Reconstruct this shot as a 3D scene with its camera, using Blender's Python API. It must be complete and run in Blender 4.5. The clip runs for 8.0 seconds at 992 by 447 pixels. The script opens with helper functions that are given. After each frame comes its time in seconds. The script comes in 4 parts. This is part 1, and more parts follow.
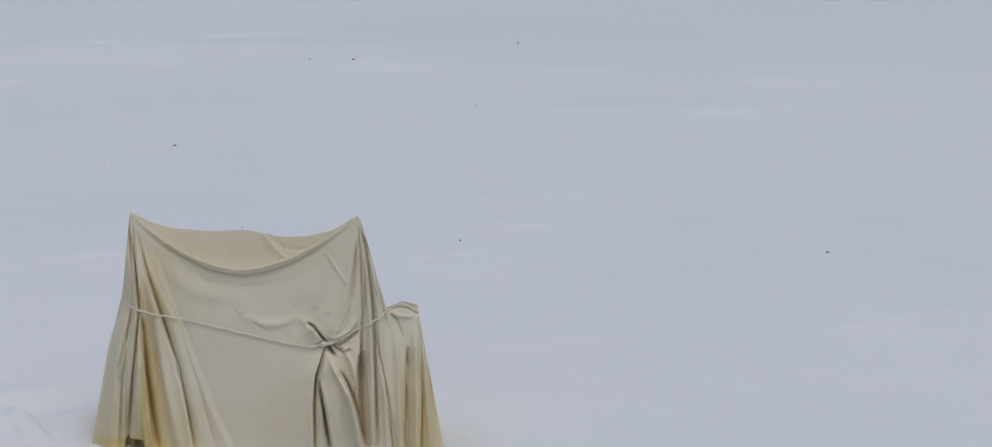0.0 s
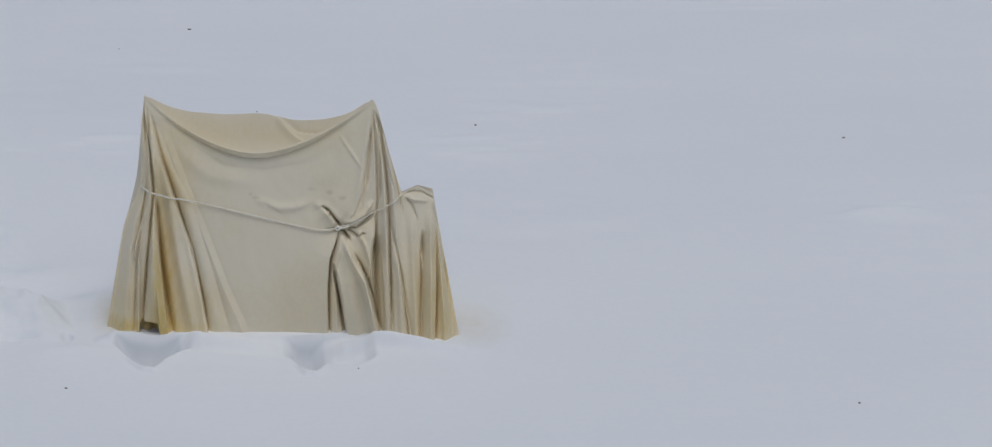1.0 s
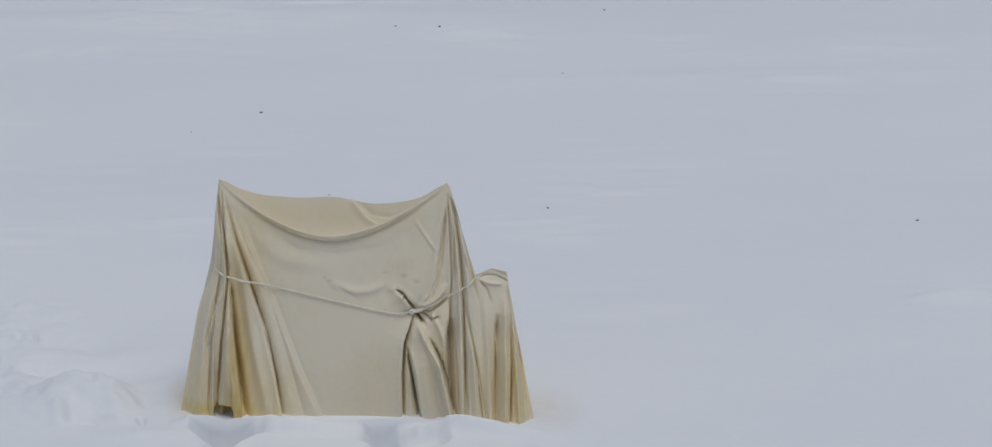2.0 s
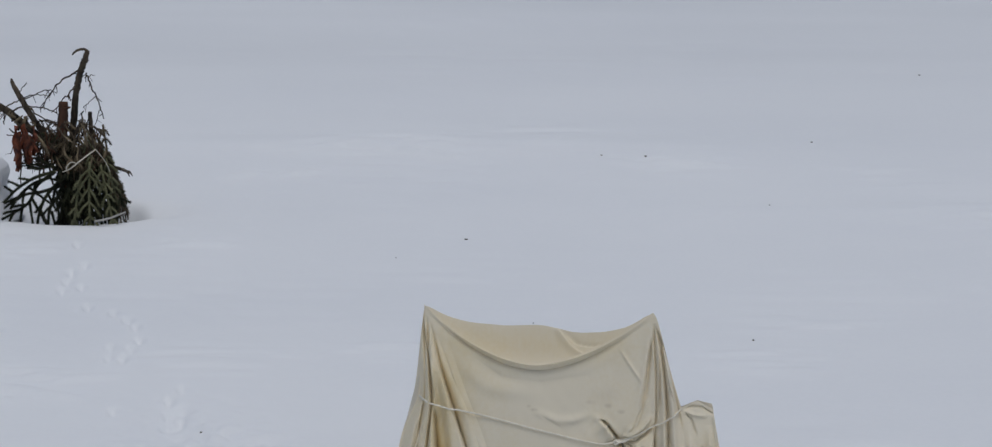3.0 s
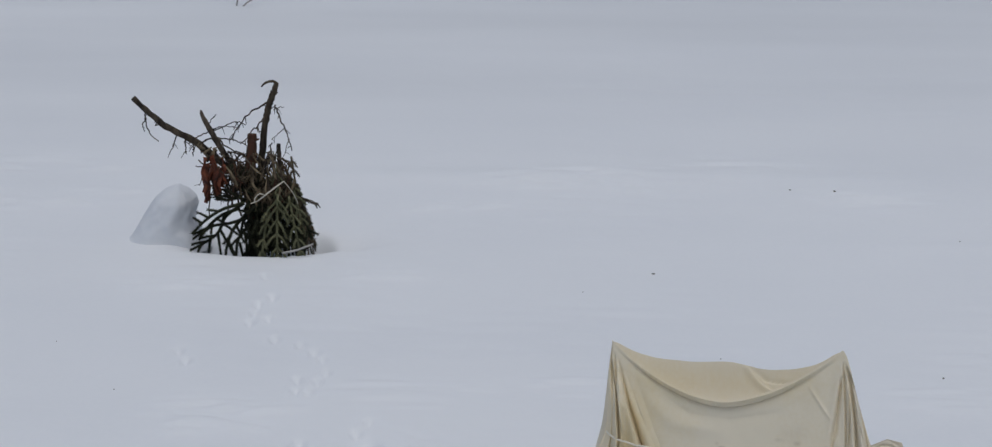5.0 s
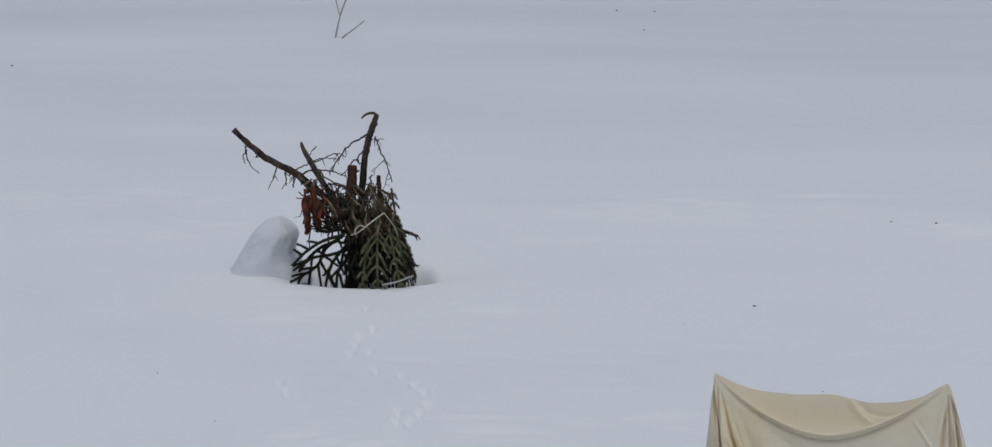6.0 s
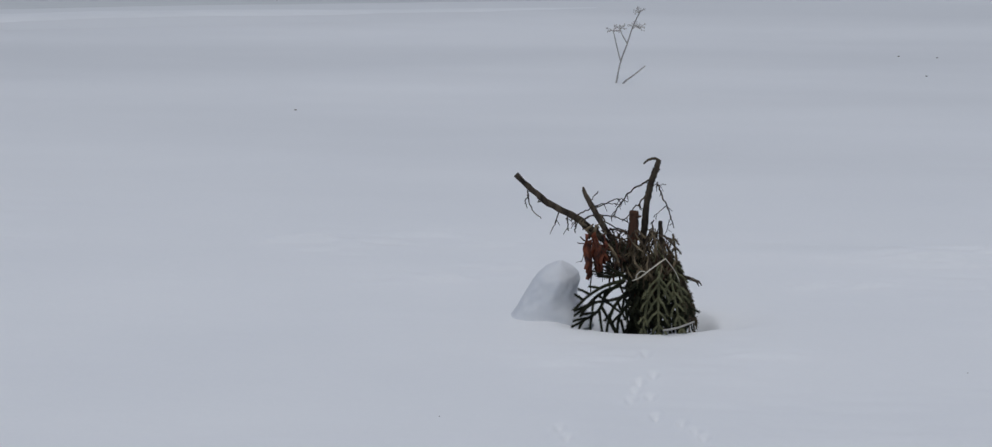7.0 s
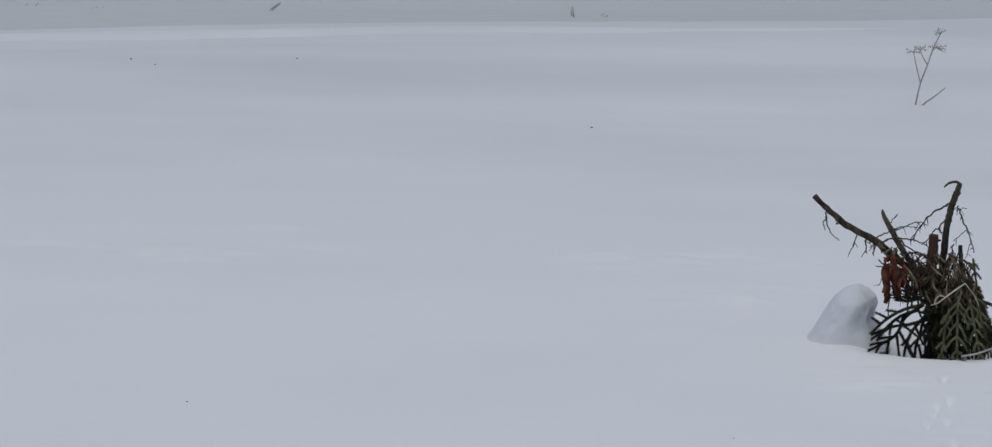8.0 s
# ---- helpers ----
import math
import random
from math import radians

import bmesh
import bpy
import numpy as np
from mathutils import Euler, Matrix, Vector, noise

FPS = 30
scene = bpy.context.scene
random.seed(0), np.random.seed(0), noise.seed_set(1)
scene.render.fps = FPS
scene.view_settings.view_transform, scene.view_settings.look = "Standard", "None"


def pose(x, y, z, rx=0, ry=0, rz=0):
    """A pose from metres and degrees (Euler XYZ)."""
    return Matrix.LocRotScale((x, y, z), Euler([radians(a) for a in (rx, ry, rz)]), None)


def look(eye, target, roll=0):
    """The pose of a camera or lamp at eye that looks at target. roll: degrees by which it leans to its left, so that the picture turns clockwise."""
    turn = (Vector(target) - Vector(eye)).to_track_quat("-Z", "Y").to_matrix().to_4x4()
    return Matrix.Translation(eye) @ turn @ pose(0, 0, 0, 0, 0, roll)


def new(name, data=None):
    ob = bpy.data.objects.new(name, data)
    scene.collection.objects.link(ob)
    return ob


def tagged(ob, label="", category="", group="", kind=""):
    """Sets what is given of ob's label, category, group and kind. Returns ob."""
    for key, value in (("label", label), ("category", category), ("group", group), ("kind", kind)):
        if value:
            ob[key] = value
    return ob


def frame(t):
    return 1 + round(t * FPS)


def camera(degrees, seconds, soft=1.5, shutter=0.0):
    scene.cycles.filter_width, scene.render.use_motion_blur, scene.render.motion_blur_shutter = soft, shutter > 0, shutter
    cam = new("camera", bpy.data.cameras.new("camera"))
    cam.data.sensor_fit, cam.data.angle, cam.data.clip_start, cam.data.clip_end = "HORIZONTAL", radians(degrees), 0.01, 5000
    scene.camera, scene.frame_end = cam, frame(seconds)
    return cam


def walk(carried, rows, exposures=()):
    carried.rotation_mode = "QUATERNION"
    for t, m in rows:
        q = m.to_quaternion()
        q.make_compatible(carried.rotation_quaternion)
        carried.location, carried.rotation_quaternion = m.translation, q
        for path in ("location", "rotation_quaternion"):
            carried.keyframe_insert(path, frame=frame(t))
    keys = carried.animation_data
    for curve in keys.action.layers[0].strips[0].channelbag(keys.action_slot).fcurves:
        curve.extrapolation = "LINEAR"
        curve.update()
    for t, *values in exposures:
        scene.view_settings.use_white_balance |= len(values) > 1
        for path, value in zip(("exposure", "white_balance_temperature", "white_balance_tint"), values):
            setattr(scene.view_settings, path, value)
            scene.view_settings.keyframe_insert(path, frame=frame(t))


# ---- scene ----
# ---------------------------------------------------------------- camera
EXPOSURE, KELVIN, TINT = -0.805, 5900, 5
cam = camera(17.0, 8.0, soft=1.3)
# seconds, x, y, z, turn to the left, tilt up, lean to the left
PATH = [
    (0.0, 0.116, -0.201, 6.355, -6.791, -15.955, 0.674),
    (0.1, 0.117, -0.199, 6.356, -6.705, -16.420, 0.640),
    (0.2, 0.118, -0.197, 6.357, -6.635, -16.914, 0.600),
    (0.3, 0.120, -0.194, 6.358, -6.600, -17.349, 0.560),
    (0.4, 0.121, -0.191, 6.359, -6.575, -17.605, 0.525),
    (0.5, 0.122, -0.189, 6.360, -6.554, -17.728, 0.496),
    (1.0, 0.120, -0.163, 6.321, -6.545, -17.893, 0.758),
    (1.2, 0.113, -0.155, 6.333, -6.537, -17.921, 0.791),
    (2.3, 0.048, -0.083, 6.310, -4.508, -15.624, 0.386),
    (2.5, 0.043, -0.045, 6.283, -3.828, -15.084, 0.512),
    (3.0, 0.021, -0.019, 6.290, -1.825, -14.286, 0.434),
    (3.2, 0.001, -0.012, 6.288, -0.901, -14.079, 0.343),
    (3.5, -0.019, 0.011, 6.284, 0.000, -14.000, 0.222),
    (4.0, 0.005, 0.058, 6.283, 0.621, -13.924, 0.097),
    (4.5, 0.013, 0.063, 6.285, 1.019, -13.821, 0.064),
    (4.7, 0.009, 0.064, 6.286, 1.241, -13.787, 0.045),
    (5.8, -0.045, 0.069, 6.302, 2.418, -13.513, -0.125),
    (6.0, -0.043, 0.106, 6.282, 3.138, -13.212, -0.332),
    (6.2, -0.055, 0.104, 6.276, 4.037, -13.001, -0.470),
    (6.5, -0.088, 0.099, 6.275, 5.526, -12.724, -0.591),
    (7.0, -0.101, 0.106, 6.283, 7.977, -12.377, -0.993),
    (7.2, -0.102, 0.124, 6.275, 8.823, -12.320, -1.196),
    (7.5, -0.113, 0.168, 6.261, 10.268, -12.216, -1.388),
    (7.7, -0.131, 0.190, 6.262, 11.383, -12.138, -1.348),
    (8.0, -0.167, 0.214, 6.267, 13.093, -11.976, -1.130),
]
walk(cam, [(t, pose(x, y, z, 90 + tilt, 0, turn) @ pose(0, 0, 0, 0, 0, lean)) for t, x, y, z, turn, tilt, lean in PATH],
     exposures=[(0.0, EXPOSURE, KELVIN, TINT), (8.0, EXPOSURE, KELVIN, TINT)])

# ---------------------------------------------------------------- light: a bright overcast sky
SUN_UP, SUN_FROM = radians(79), radians(150)
world = bpy.data.worlds.new("overcast_sky")
scene.world = world
world.use_nodes = True
wn = world.node_tree.nodes
sky = wn.new("ShaderNodeTexSky")
sky.sky_type, sky.sun_disc = "NISHITA", False
sky.sun_elevation, sky.sun_rotation = SUN_UP, SUN_FROM
sky.air_density, sky.dust_density, sky.ozone_density = 1.0, 6.0, 1.0
wn["Background"].inputs["Strength"].default_value = 0.12
world.node_tree.links.new(sky.outputs["Color"], wn["Background"].inputs["Color"])

sun_data = bpy.data.lights.new("sun", "SUN")
sun_data.energy, sun_data.angle, sun_data.color = 0.7, radians(60), (1.0, 0.96, 0.9)
sun = new("sun", sun_data)
far = Vector((math.sin(SUN_FROM) * math.cos(SUN_UP), math.cos(SUN_FROM) * math.cos(SUN_UP), math.sin(SUN_UP)))
sun.matrix_world = look(far * 60, (0, 0, 0))


# ---------------------------------------------------------------- materials
def material(name, base, second, scale=4.0, fine=60.0, rough=0.85, bump=0.2, stretch=(1, 1, 1), depth=0.01, low=0.35, high=0.7, jitter=0.0):
    """Two colours mixed by a coarse and a fine noise, with relief from the fine one."""
    m = bpy.data.materials.new(name)
    m.use_nodes = True
    n, l = m.node_tree.nodes, m.node_tree.links
    bsdf = n["Principled BSDF"]
    bsdf.inputs["Roughness"].default_value = rough
    bsdf.inputs["Specular IOR Level"].default_value = 0.25
    co = n.new("ShaderNodeTexCoord")
    mp = n.new("ShaderNodeMapping")
    mp.inputs["Scale"].default_value = stretch
    l.new(co.outputs["Object"], mp.inputs["Vector"])
    big, small = n.new("ShaderNodeTexNoise"), n.new("ShaderNodeTexNoise")
    big.inputs["Scale"].default_value, small.inputs["Scale"].default_value = scale, fine
    big.inputs["Detail"].default_value, small.inputs["Detail"].default_value = 5, 3
    l.new(mp.outputs["Vector"], big.inputs["Vector"])
    l.new(mp.outputs["Vector"], small.inputs["Vector"])
    add = n.new("ShaderNodeMath")
    add.operation = "MULTIPLY_ADD"
    add.inputs[1].default_value = 0.35
    l.new(small.outputs["Fac"], add.inputs[0])
    l.new(big.outputs["Fac"], add.inputs[2])
    ramp = n.new("ShaderNodeMapRange")
    ramp.inputs["From Min"].default_value, ramp.inputs["From Max"].default_value = low + 0.17, high + 0.17
    l.new(add.outputs[0], ramp.inputs["Value"])
    mix = n.new("ShaderNodeMix")
    mix.data_type = "RGBA"
    mix.inputs["A"].default_value, mix.inputs["B"].default_value = (*base, 1), (*second, 1)
    l.new(ramp.outputs["Result"], mix.inputs["Factor"])
    colour = mix.outputs["Result"]
    if jitter:
        info, hsv, span = n.new("ShaderNodeObjectInfo"), n.new("ShaderNodeHueSaturation"), n.new("ShaderNodeMapRange")
        span.inputs["To Min"].default_value, span.inputs["To Max"].default_value = 1 - jitter, 1 + jitter
        l.new(info.outputs["Random"], span.inputs["Value"])
        l.new(span.outputs["Result"], hsv.inputs["Value"])
        l.new(colour, hsv.inputs["Color"])
        colour = hsv.outputs["Color"]
    l.new(colour, bsdf.inputs["Base Color"])
    if bump:
        b = n.new("ShaderNodeBump")
        b.inputs["Strength"].default_value, b.inputs["Distance"].default_value = bump, depth
        l.new(add.outputs[0], b.inputs["Height"])
        l.new(b.outputs["Normal"], bsdf.inputs["Normal"])
    return m


# sheet's yellow patches and hem dirt: x, z, half width, half height, strength
YELLOW_PATCHES = [(-0.87, 0.12, 0.12, 0.30, 0.35), (-0.75, 0.03, 0.32, 0.05, 1.0), (-0.625, 0.25, 0.085, 0.48, 1.0), (-0.55, 0.10, 0.28, 0.25, 0.5), (0.92, 0.15, 0.16, 0.40, 0.6), (-0.60, 0.85, 0.16, 0.35, 0.35), (-0.05, 1.03, 0.50, 0.09, 0.24), (-0.64, 0.02, 0.10, 0.09, 0.8)]
# small brown specks beside the wrinkles
SPECKS = [(0.388, 0.716, 0.022, 0.013, 0.40), (0.318, 0.746, 0.024, 0.014, 0.32), (0.218, 0.763, 0.028, 0.012, 0.24), (-0.100, 0.719, 0.026, 0.009, 0.28), (-0.125, 0.736, 0.014, 0.010, 0.28), (0.30, 0.80, 0.09, 0.05, 0.12)]


def canvas_material():
    m = material("cream_canvas", (0.825, 0.748, 0.585), (0.785, 0.690, 0.485), scale=1.7, fine=45, rough=0.9, bump=0.05, depth=0.004, low=0.44, high=0.72)
    n, l = m.node_tree.nodes, m.node_tree.links
    bsdf = n["Principled BSDF"]
    bsdf.inputs["Sheen Weight"].default_value = 0.1
    # yellow patches and hem dirt with ragged edges
    colour = n["Mix"].outputs["Result"]
    co, streak = n.new("ShaderNodeTexCoord"), n.new("ShaderNodeTexNoise")
    tall = n.new("ShaderNodeMapping")
    tall.inputs["Scale"].default_value = (9, 9, 1.6)
    l.new(co.outputs["Object"], tall.inputs["Vector"])
    l.new(tall.outputs["Vector"], streak.inputs["Vector"])
    streak.inputs["Detail"].default_value = 4
    for (cx, cz, rx, rz, deep), tone in [(q, (0.72, 0.555, 0.225)) for q in YELLOW_PATCHES] + [(q, (0.36, 0.27, 0.16)) for q in SPECKS]:
        spot, size, soft, ragged, mix = (n.new(k) for k in ("ShaderNodeMapping", "ShaderNodeVectorMath", "ShaderNodeMapRange", "ShaderNodeMath", "ShaderNodeMix"))
        spot.vector_type = "TEXTURE"
        spot.inputs["Location"].default_value, spot.inputs["Scale"].default_value = (cx, 0, cz), (rx, 50, rz)
        size.operation, ragged.operation, mix.data_type = "LENGTH", "MULTIPLY", "RGBA"
        soft.inputs["From Min"].default_value, soft.inputs["From Max"].default_value = 1.25, 0.2
        soft.inputs["To Max"].default_value = deep * 1.7
        mix.inputs["B"].default_value = (*tone, 1)
        l.new(co.outputs["Object"], spot.inputs["Vector"])
        l.new(spot.outputs["Vector"], size.inputs[0])
        l.new(size.outputs["Value"], soft.inputs["Value"])
        l.new(soft.outputs["Result"], ragged.inputs[0])
        l.new(streak.outputs["Fac"], ragged.inputs[1])
        l.new(ragged.outputs[0], mix.inputs["Factor"])
        l.new(colour, mix.inputs["A"])
        colour = mix.outputs["Result"]
    l.new(colour, bsdf.inputs["Base Color"])
    thin = n.new("ShaderNodeBsdfTranslucent")
    thin.inputs["Color"].default_value = (0.80, 0.62, 0.34, 1)
    mix = n.new("ShaderNodeMixShader")
    mix.inputs[0].default_value = 0.05
    l.new(bsdf.outputs[0], mix.inputs[1])
    l.new(thin.outputs[0], mix.inputs[2])
    l.new(mix.outputs[0], n["Material Output"].inputs["Surface"])
    return m


SNOW = material("snow", (0.86, 0.87, 0.885), (0.825, 0.838, 0.86), scale=0.35, fine=26, rough=0.75, bump=0.10, stretch=(0.8, 1.2, 1), depth=0.02)


def greyed(m, start, end, colour, share):
    """A greyer colour that comes in unevenly from start to end along y."""
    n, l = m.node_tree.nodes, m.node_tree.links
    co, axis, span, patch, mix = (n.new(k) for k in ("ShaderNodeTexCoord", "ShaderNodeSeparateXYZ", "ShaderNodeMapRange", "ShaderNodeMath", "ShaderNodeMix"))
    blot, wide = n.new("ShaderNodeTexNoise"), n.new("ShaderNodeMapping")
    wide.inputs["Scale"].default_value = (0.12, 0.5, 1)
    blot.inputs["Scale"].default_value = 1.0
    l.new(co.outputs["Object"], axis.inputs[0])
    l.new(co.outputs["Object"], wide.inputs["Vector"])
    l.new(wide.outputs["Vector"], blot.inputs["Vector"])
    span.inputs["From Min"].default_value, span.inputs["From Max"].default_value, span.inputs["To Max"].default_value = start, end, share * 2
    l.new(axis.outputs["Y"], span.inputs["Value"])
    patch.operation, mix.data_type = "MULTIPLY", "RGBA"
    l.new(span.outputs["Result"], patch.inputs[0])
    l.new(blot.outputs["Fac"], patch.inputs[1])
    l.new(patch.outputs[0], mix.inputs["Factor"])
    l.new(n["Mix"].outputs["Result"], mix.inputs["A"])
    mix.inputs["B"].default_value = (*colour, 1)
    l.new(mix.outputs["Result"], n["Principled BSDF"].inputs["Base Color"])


greyed(SNOW, 26, 41, (0.69, 0.705, 0.725), 0.9)


def soiled(m, spots, colour):
    """Yellowed snow where the sheet drips: x, y, half width, half depth, strength."""
    n, l = m.node_tree.nodes, m.node_tree.links
    bsdf = n["Principled BSDF"]
    base = bsdf.inputs["Base Color"].links[0].from_socket
    co, blot = n.new("ShaderNodeTexCoord"), n.new("ShaderNodeTexNoise")
    blot.inputs["Scale"].default_value, blot.inputs["Detail"].default_value = 14, 4
    l.new(co.outputs["Object"], blot.inputs["Vector"])
    for cx, cy, rx, ry, deep in spots:
        spot, size, soft, ragged, mix = (n.new(k) for k in ("ShaderNodeMapping", "ShaderNodeVectorMath", "ShaderNodeMapRange", "ShaderNodeMath", "ShaderNodeMix"))
        spot.vector_type = "TEXTURE"
        spot.inputs["Location"].default_value, spot.inputs["Scale"].default_value = (cx, cy, 0), (rx, ry, 50)
        size.operation, ragged.operation, mix.data_type = "LENGTH", "MULTIPLY", "RGBA"
        soft.inputs["From Min"].default_value, soft.inputs["From Max"].default_value, soft.inputs["To Max"].default_value = 1.2, 0.1, deep * 1.8
        mix.inputs["B"].default_value = (*colour, 1)
        l.new(co.outputs["Object"], spot.inputs["Vector"])
        l.new(spot.outputs["Vector"], size.inputs[0])
        l.new(size.outputs["Value"], soft.inputs["Value"])
        l.new(soft.outputs["Result"], ragged.inputs[0])
        l.new(blot.outputs["Fac"], ragged.inputs[1])
        l.new(ragged.outputs[0], mix.inputs["Factor"])
        l.new(base, mix.inputs["A"])
        base = mix.outputs["Result"]
    l.new(base, bsdf.inputs["Base Color"])


soiled(SNOW, [(2.02, 17.42, 0.20, 0.36, 0.36), (-0.03, 17.75, 0.10, 0.40, 0.45)], (0.72, 0.66, 0.53))
LOOSE_SNOW = material("loose_snow", (0.84, 0.85, 0.87), (0.78, 0.795, 0.82), scale=3, fine=22, rough=0.8, bump=0.15, depth=0.02)
DRIFT = material("drift_snow", (0.79, 0.805, 0.825), (0.73, 0.745, 0.765), scale=0.6, fine=6, rough=0.8, bump=0.1, stretch=(0.4, 1.5, 1), depth=0.02)
ICE = material("grey_ice", (0.58, 0.60, 0.61), (0.65, 0.665, 0.68), scale=0.12, fine=4, rough=0.7, bump=0.05, stretch=(0.4, 1.5, 1), depth=0.03)
CANVAS = canvas_material()
ROPE = material("rope_fibre", (0.88, 0.835, 0.72), (0.80, 0.74, 0.61), scale=30, fine=260, rough=0.9, bump=0.3, depth=0.003)
BARK = material("dark_bark", (0.022, 0.017, 0.013), (0.125, 0.097, 0.068), scale=16, fine=55, rough=0.95, bump=0.8, stretch=(1, 1, 0.35), depth=0.006, jitter=0.25)
RED_BARK = material("red_brown_bark", (0.13, 0.062, 0.038), (0.055, 0.034, 0.023), scale=14, fine=80, rough=0.95, bump=0.8, stretch=(1, 1, 0.3), depth=0.006)
# near-black: the colour also carries the shade between the shoots
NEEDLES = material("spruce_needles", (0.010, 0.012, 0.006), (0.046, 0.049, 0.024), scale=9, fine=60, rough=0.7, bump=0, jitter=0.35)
BROWN_NEEDLES = material("dry_needles", (0.155, 0.120, 0.072), (0.030, 0.026, 0.016), scale=9, fine=60, rough=0.8, bump=0, jitter=0.3)
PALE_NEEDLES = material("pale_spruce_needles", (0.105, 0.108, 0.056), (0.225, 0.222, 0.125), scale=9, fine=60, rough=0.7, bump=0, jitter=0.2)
DEAD_LEAF = material("withered_leaf", (0.205, 0.062, 0.030), (0.034, 0.013, 0.009), scale=16, fine=60, rough=0.7, bump=0.4, depth=0.004, jitter=0.4)
TAN = material("tan_peel", (0.21, 0.165, 0.10), (0.080, 0.060, 0.040), scale=14, fine=80, rough=0.9, bump=0.3, depth=0.003, jitter=0.4)
PALE_STRAW = material("pale_dry_grass", (0.66, 0.62, 0.52), (0.54, 0.50, 0.40), scale=8, fine=60, rough=0.9, bump=0.2, depth=0.003)
STRAW = material("dry_stalk", (0.47, 0.45, 0.42), (0.33, 0.31, 0.285), scale=8, fine=60, rough=0.9, bump=0.3, depth=0.003)
FLAKE = material("bark_flake", (0.11, 0.10, 0.085), (0.18, 0.16, 0.14), scale=30, fine=150, rough=0.9, bump=0.3, depth=0.002)


# ---------------------------------------------------------------- helpers for meshes
def lattice(x, y, seed):
    """Smooth value noise on arrays, 0 to 1."""
    xi, yi = np.floor(x), np.floor(y)
    fx, fy = x - xi, y - yi
    fx, fy = fx * fx * (3 - 2 * fx), fy * fy * (3 - 2 * fy)

    def at(a, b):
        v = np.sin(a * 127.1 + b * 311.7 + seed * 74.7) * 43758.5453
        return v - np.floor(v)

    return (at(xi, yi) * (1 - fx) + at(xi + 1, yi) * fx) * (1 - fy) + (at(xi, yi + 1) * (1 - fx) + at(xi + 1, yi + 1) * fx) * fy


def sheet_mesh(name, grids, mat):
    """One smooth mesh from grids of points (rows, columns, 3)."""
    verts, faces, start = [], [], 0
    for g in grids:
        r, c = g.shape[:2]
        ids = np.arange(r * c).reshape(r, c) + start
        verts.append(g.reshape(-1, 3))
        faces.append(np.stack([ids[:-1, :-1], ids[1:, :-1], ids[1:, 1:], ids[:-1, 1:]], -1).reshape(-1, 4))
        start += r * c
    verts, faces = np.concatenate(verts), np.concatenate(faces)
    me = bpy.data.meshes.new(name)
    me.vertices.add(len(verts))
    me.vertices.foreach_set("co", verts.astype(np.float32).ravel())
    me.loops.add(len(faces) * 4)
    me.loops.foreach_set("vertex_index", faces.ravel().astype(np.int32))
    me.polygons.add(len(faces))
    me.polygons.foreach_set("loop_start", np.arange(0, len(faces) * 4, 4, dtype=np.int32))
    me.polygons.foreach_set("use_smooth", np.ones(len(faces), dtype=bool))
    me.update(calc_edges=True)
    me.validate()
    me.materials.append(mat)
    return me


def part(name, data, parent=None, label="", place=None):
    """Links mesh data as one object, under a thing where one is given."""
    ob = new(name, data)
    if parent:
        ob.parent = parent
    if place:
        ob.location = place
    return tagged(ob, label) if label else ob


def thing(name, label, category, at=(0, 0, 0), group="", data=None):
    ob = new(name, data)
    ob.location = at
    return tagged(ob, label, category, group)


def glide(points, steps):
    """A Catmull-Rom line through points."""
    p = [Vector(q) for q in points]
    p = [p[0] * 2 - p[1], *p, p[-1] * 2 - p[-2]]
    out = []
    for i in range(1, len(p) - 2):
        a, b, c, d = p[i - 1:i + 3]
        for k in range(steps):
            t = k / steps
            out.append(0.5 * (2 * b + (c - a) * t + (2 * a - 5 * b + 4 * c - d) * t * t + (3 * b - a - 3 * c + d) * t ** 3))
    return [*out, p[-2]]


def tube(bm, line, radii, sides=8, rough=0.0, rng=random):
    """A tapered round bar along a line, closed at both ends."""
    rings, up = [], Vector((0.13, 0.97, 0.21))
    n = len(line)
    for i, q in enumerate(line):
        way = (line[min(i + 1, n - 1)] - line[max(i - 1, 0)]).normalized()
        a = way.cross(up).normalized()
        b = way.cross(a)
        s = i / (n - 1) * (len(radii) - 1)
        k = min(int(s), len(radii) - 2) if len(radii) > 1 else 0
        r = radii[k] + (radii[k + 1] - radii[k]) * (s - k) if len(radii) > 1 else radii[0]
        rings.append([bm.verts.new(q + (a * math.cos(h) + b * math.sin(h)) * r * (1 + rng.uniform(-rough, rough)))
                      for h in (math.tau * j / sides for j in range(sides))])
    for p, q in zip(rings, rings[1:]):
        for j in range(sides):
            bm.faces.new((p[j], p[(j + 1) % sides], q[(j + 1) % sides], q[j])).smooth = True
    bm.faces.new(rings[0][::-1])
    bm.faces.new(rings[-1])


def finish(bm, name, *mats):
    me = bpy.data.meshes.new(name)
    bm.normal_update()
    bm.to_mesh(me)
    bm.free()
    for m in mats:
        me.materials.append(m)
    return me


# ---------------------------------------------------------------- the snow field
def bell(x, y, cx, cy, rx, ry, power=1.0):
    return np.exp(-(((x - cx) / rx) ** 2 + ((y - cy) / ry) ** 2) ** power)


def crest(x):
    return 40.75 + 0.235 * (x + 9.4) + 0.25 * np.sin(x * 0.35)


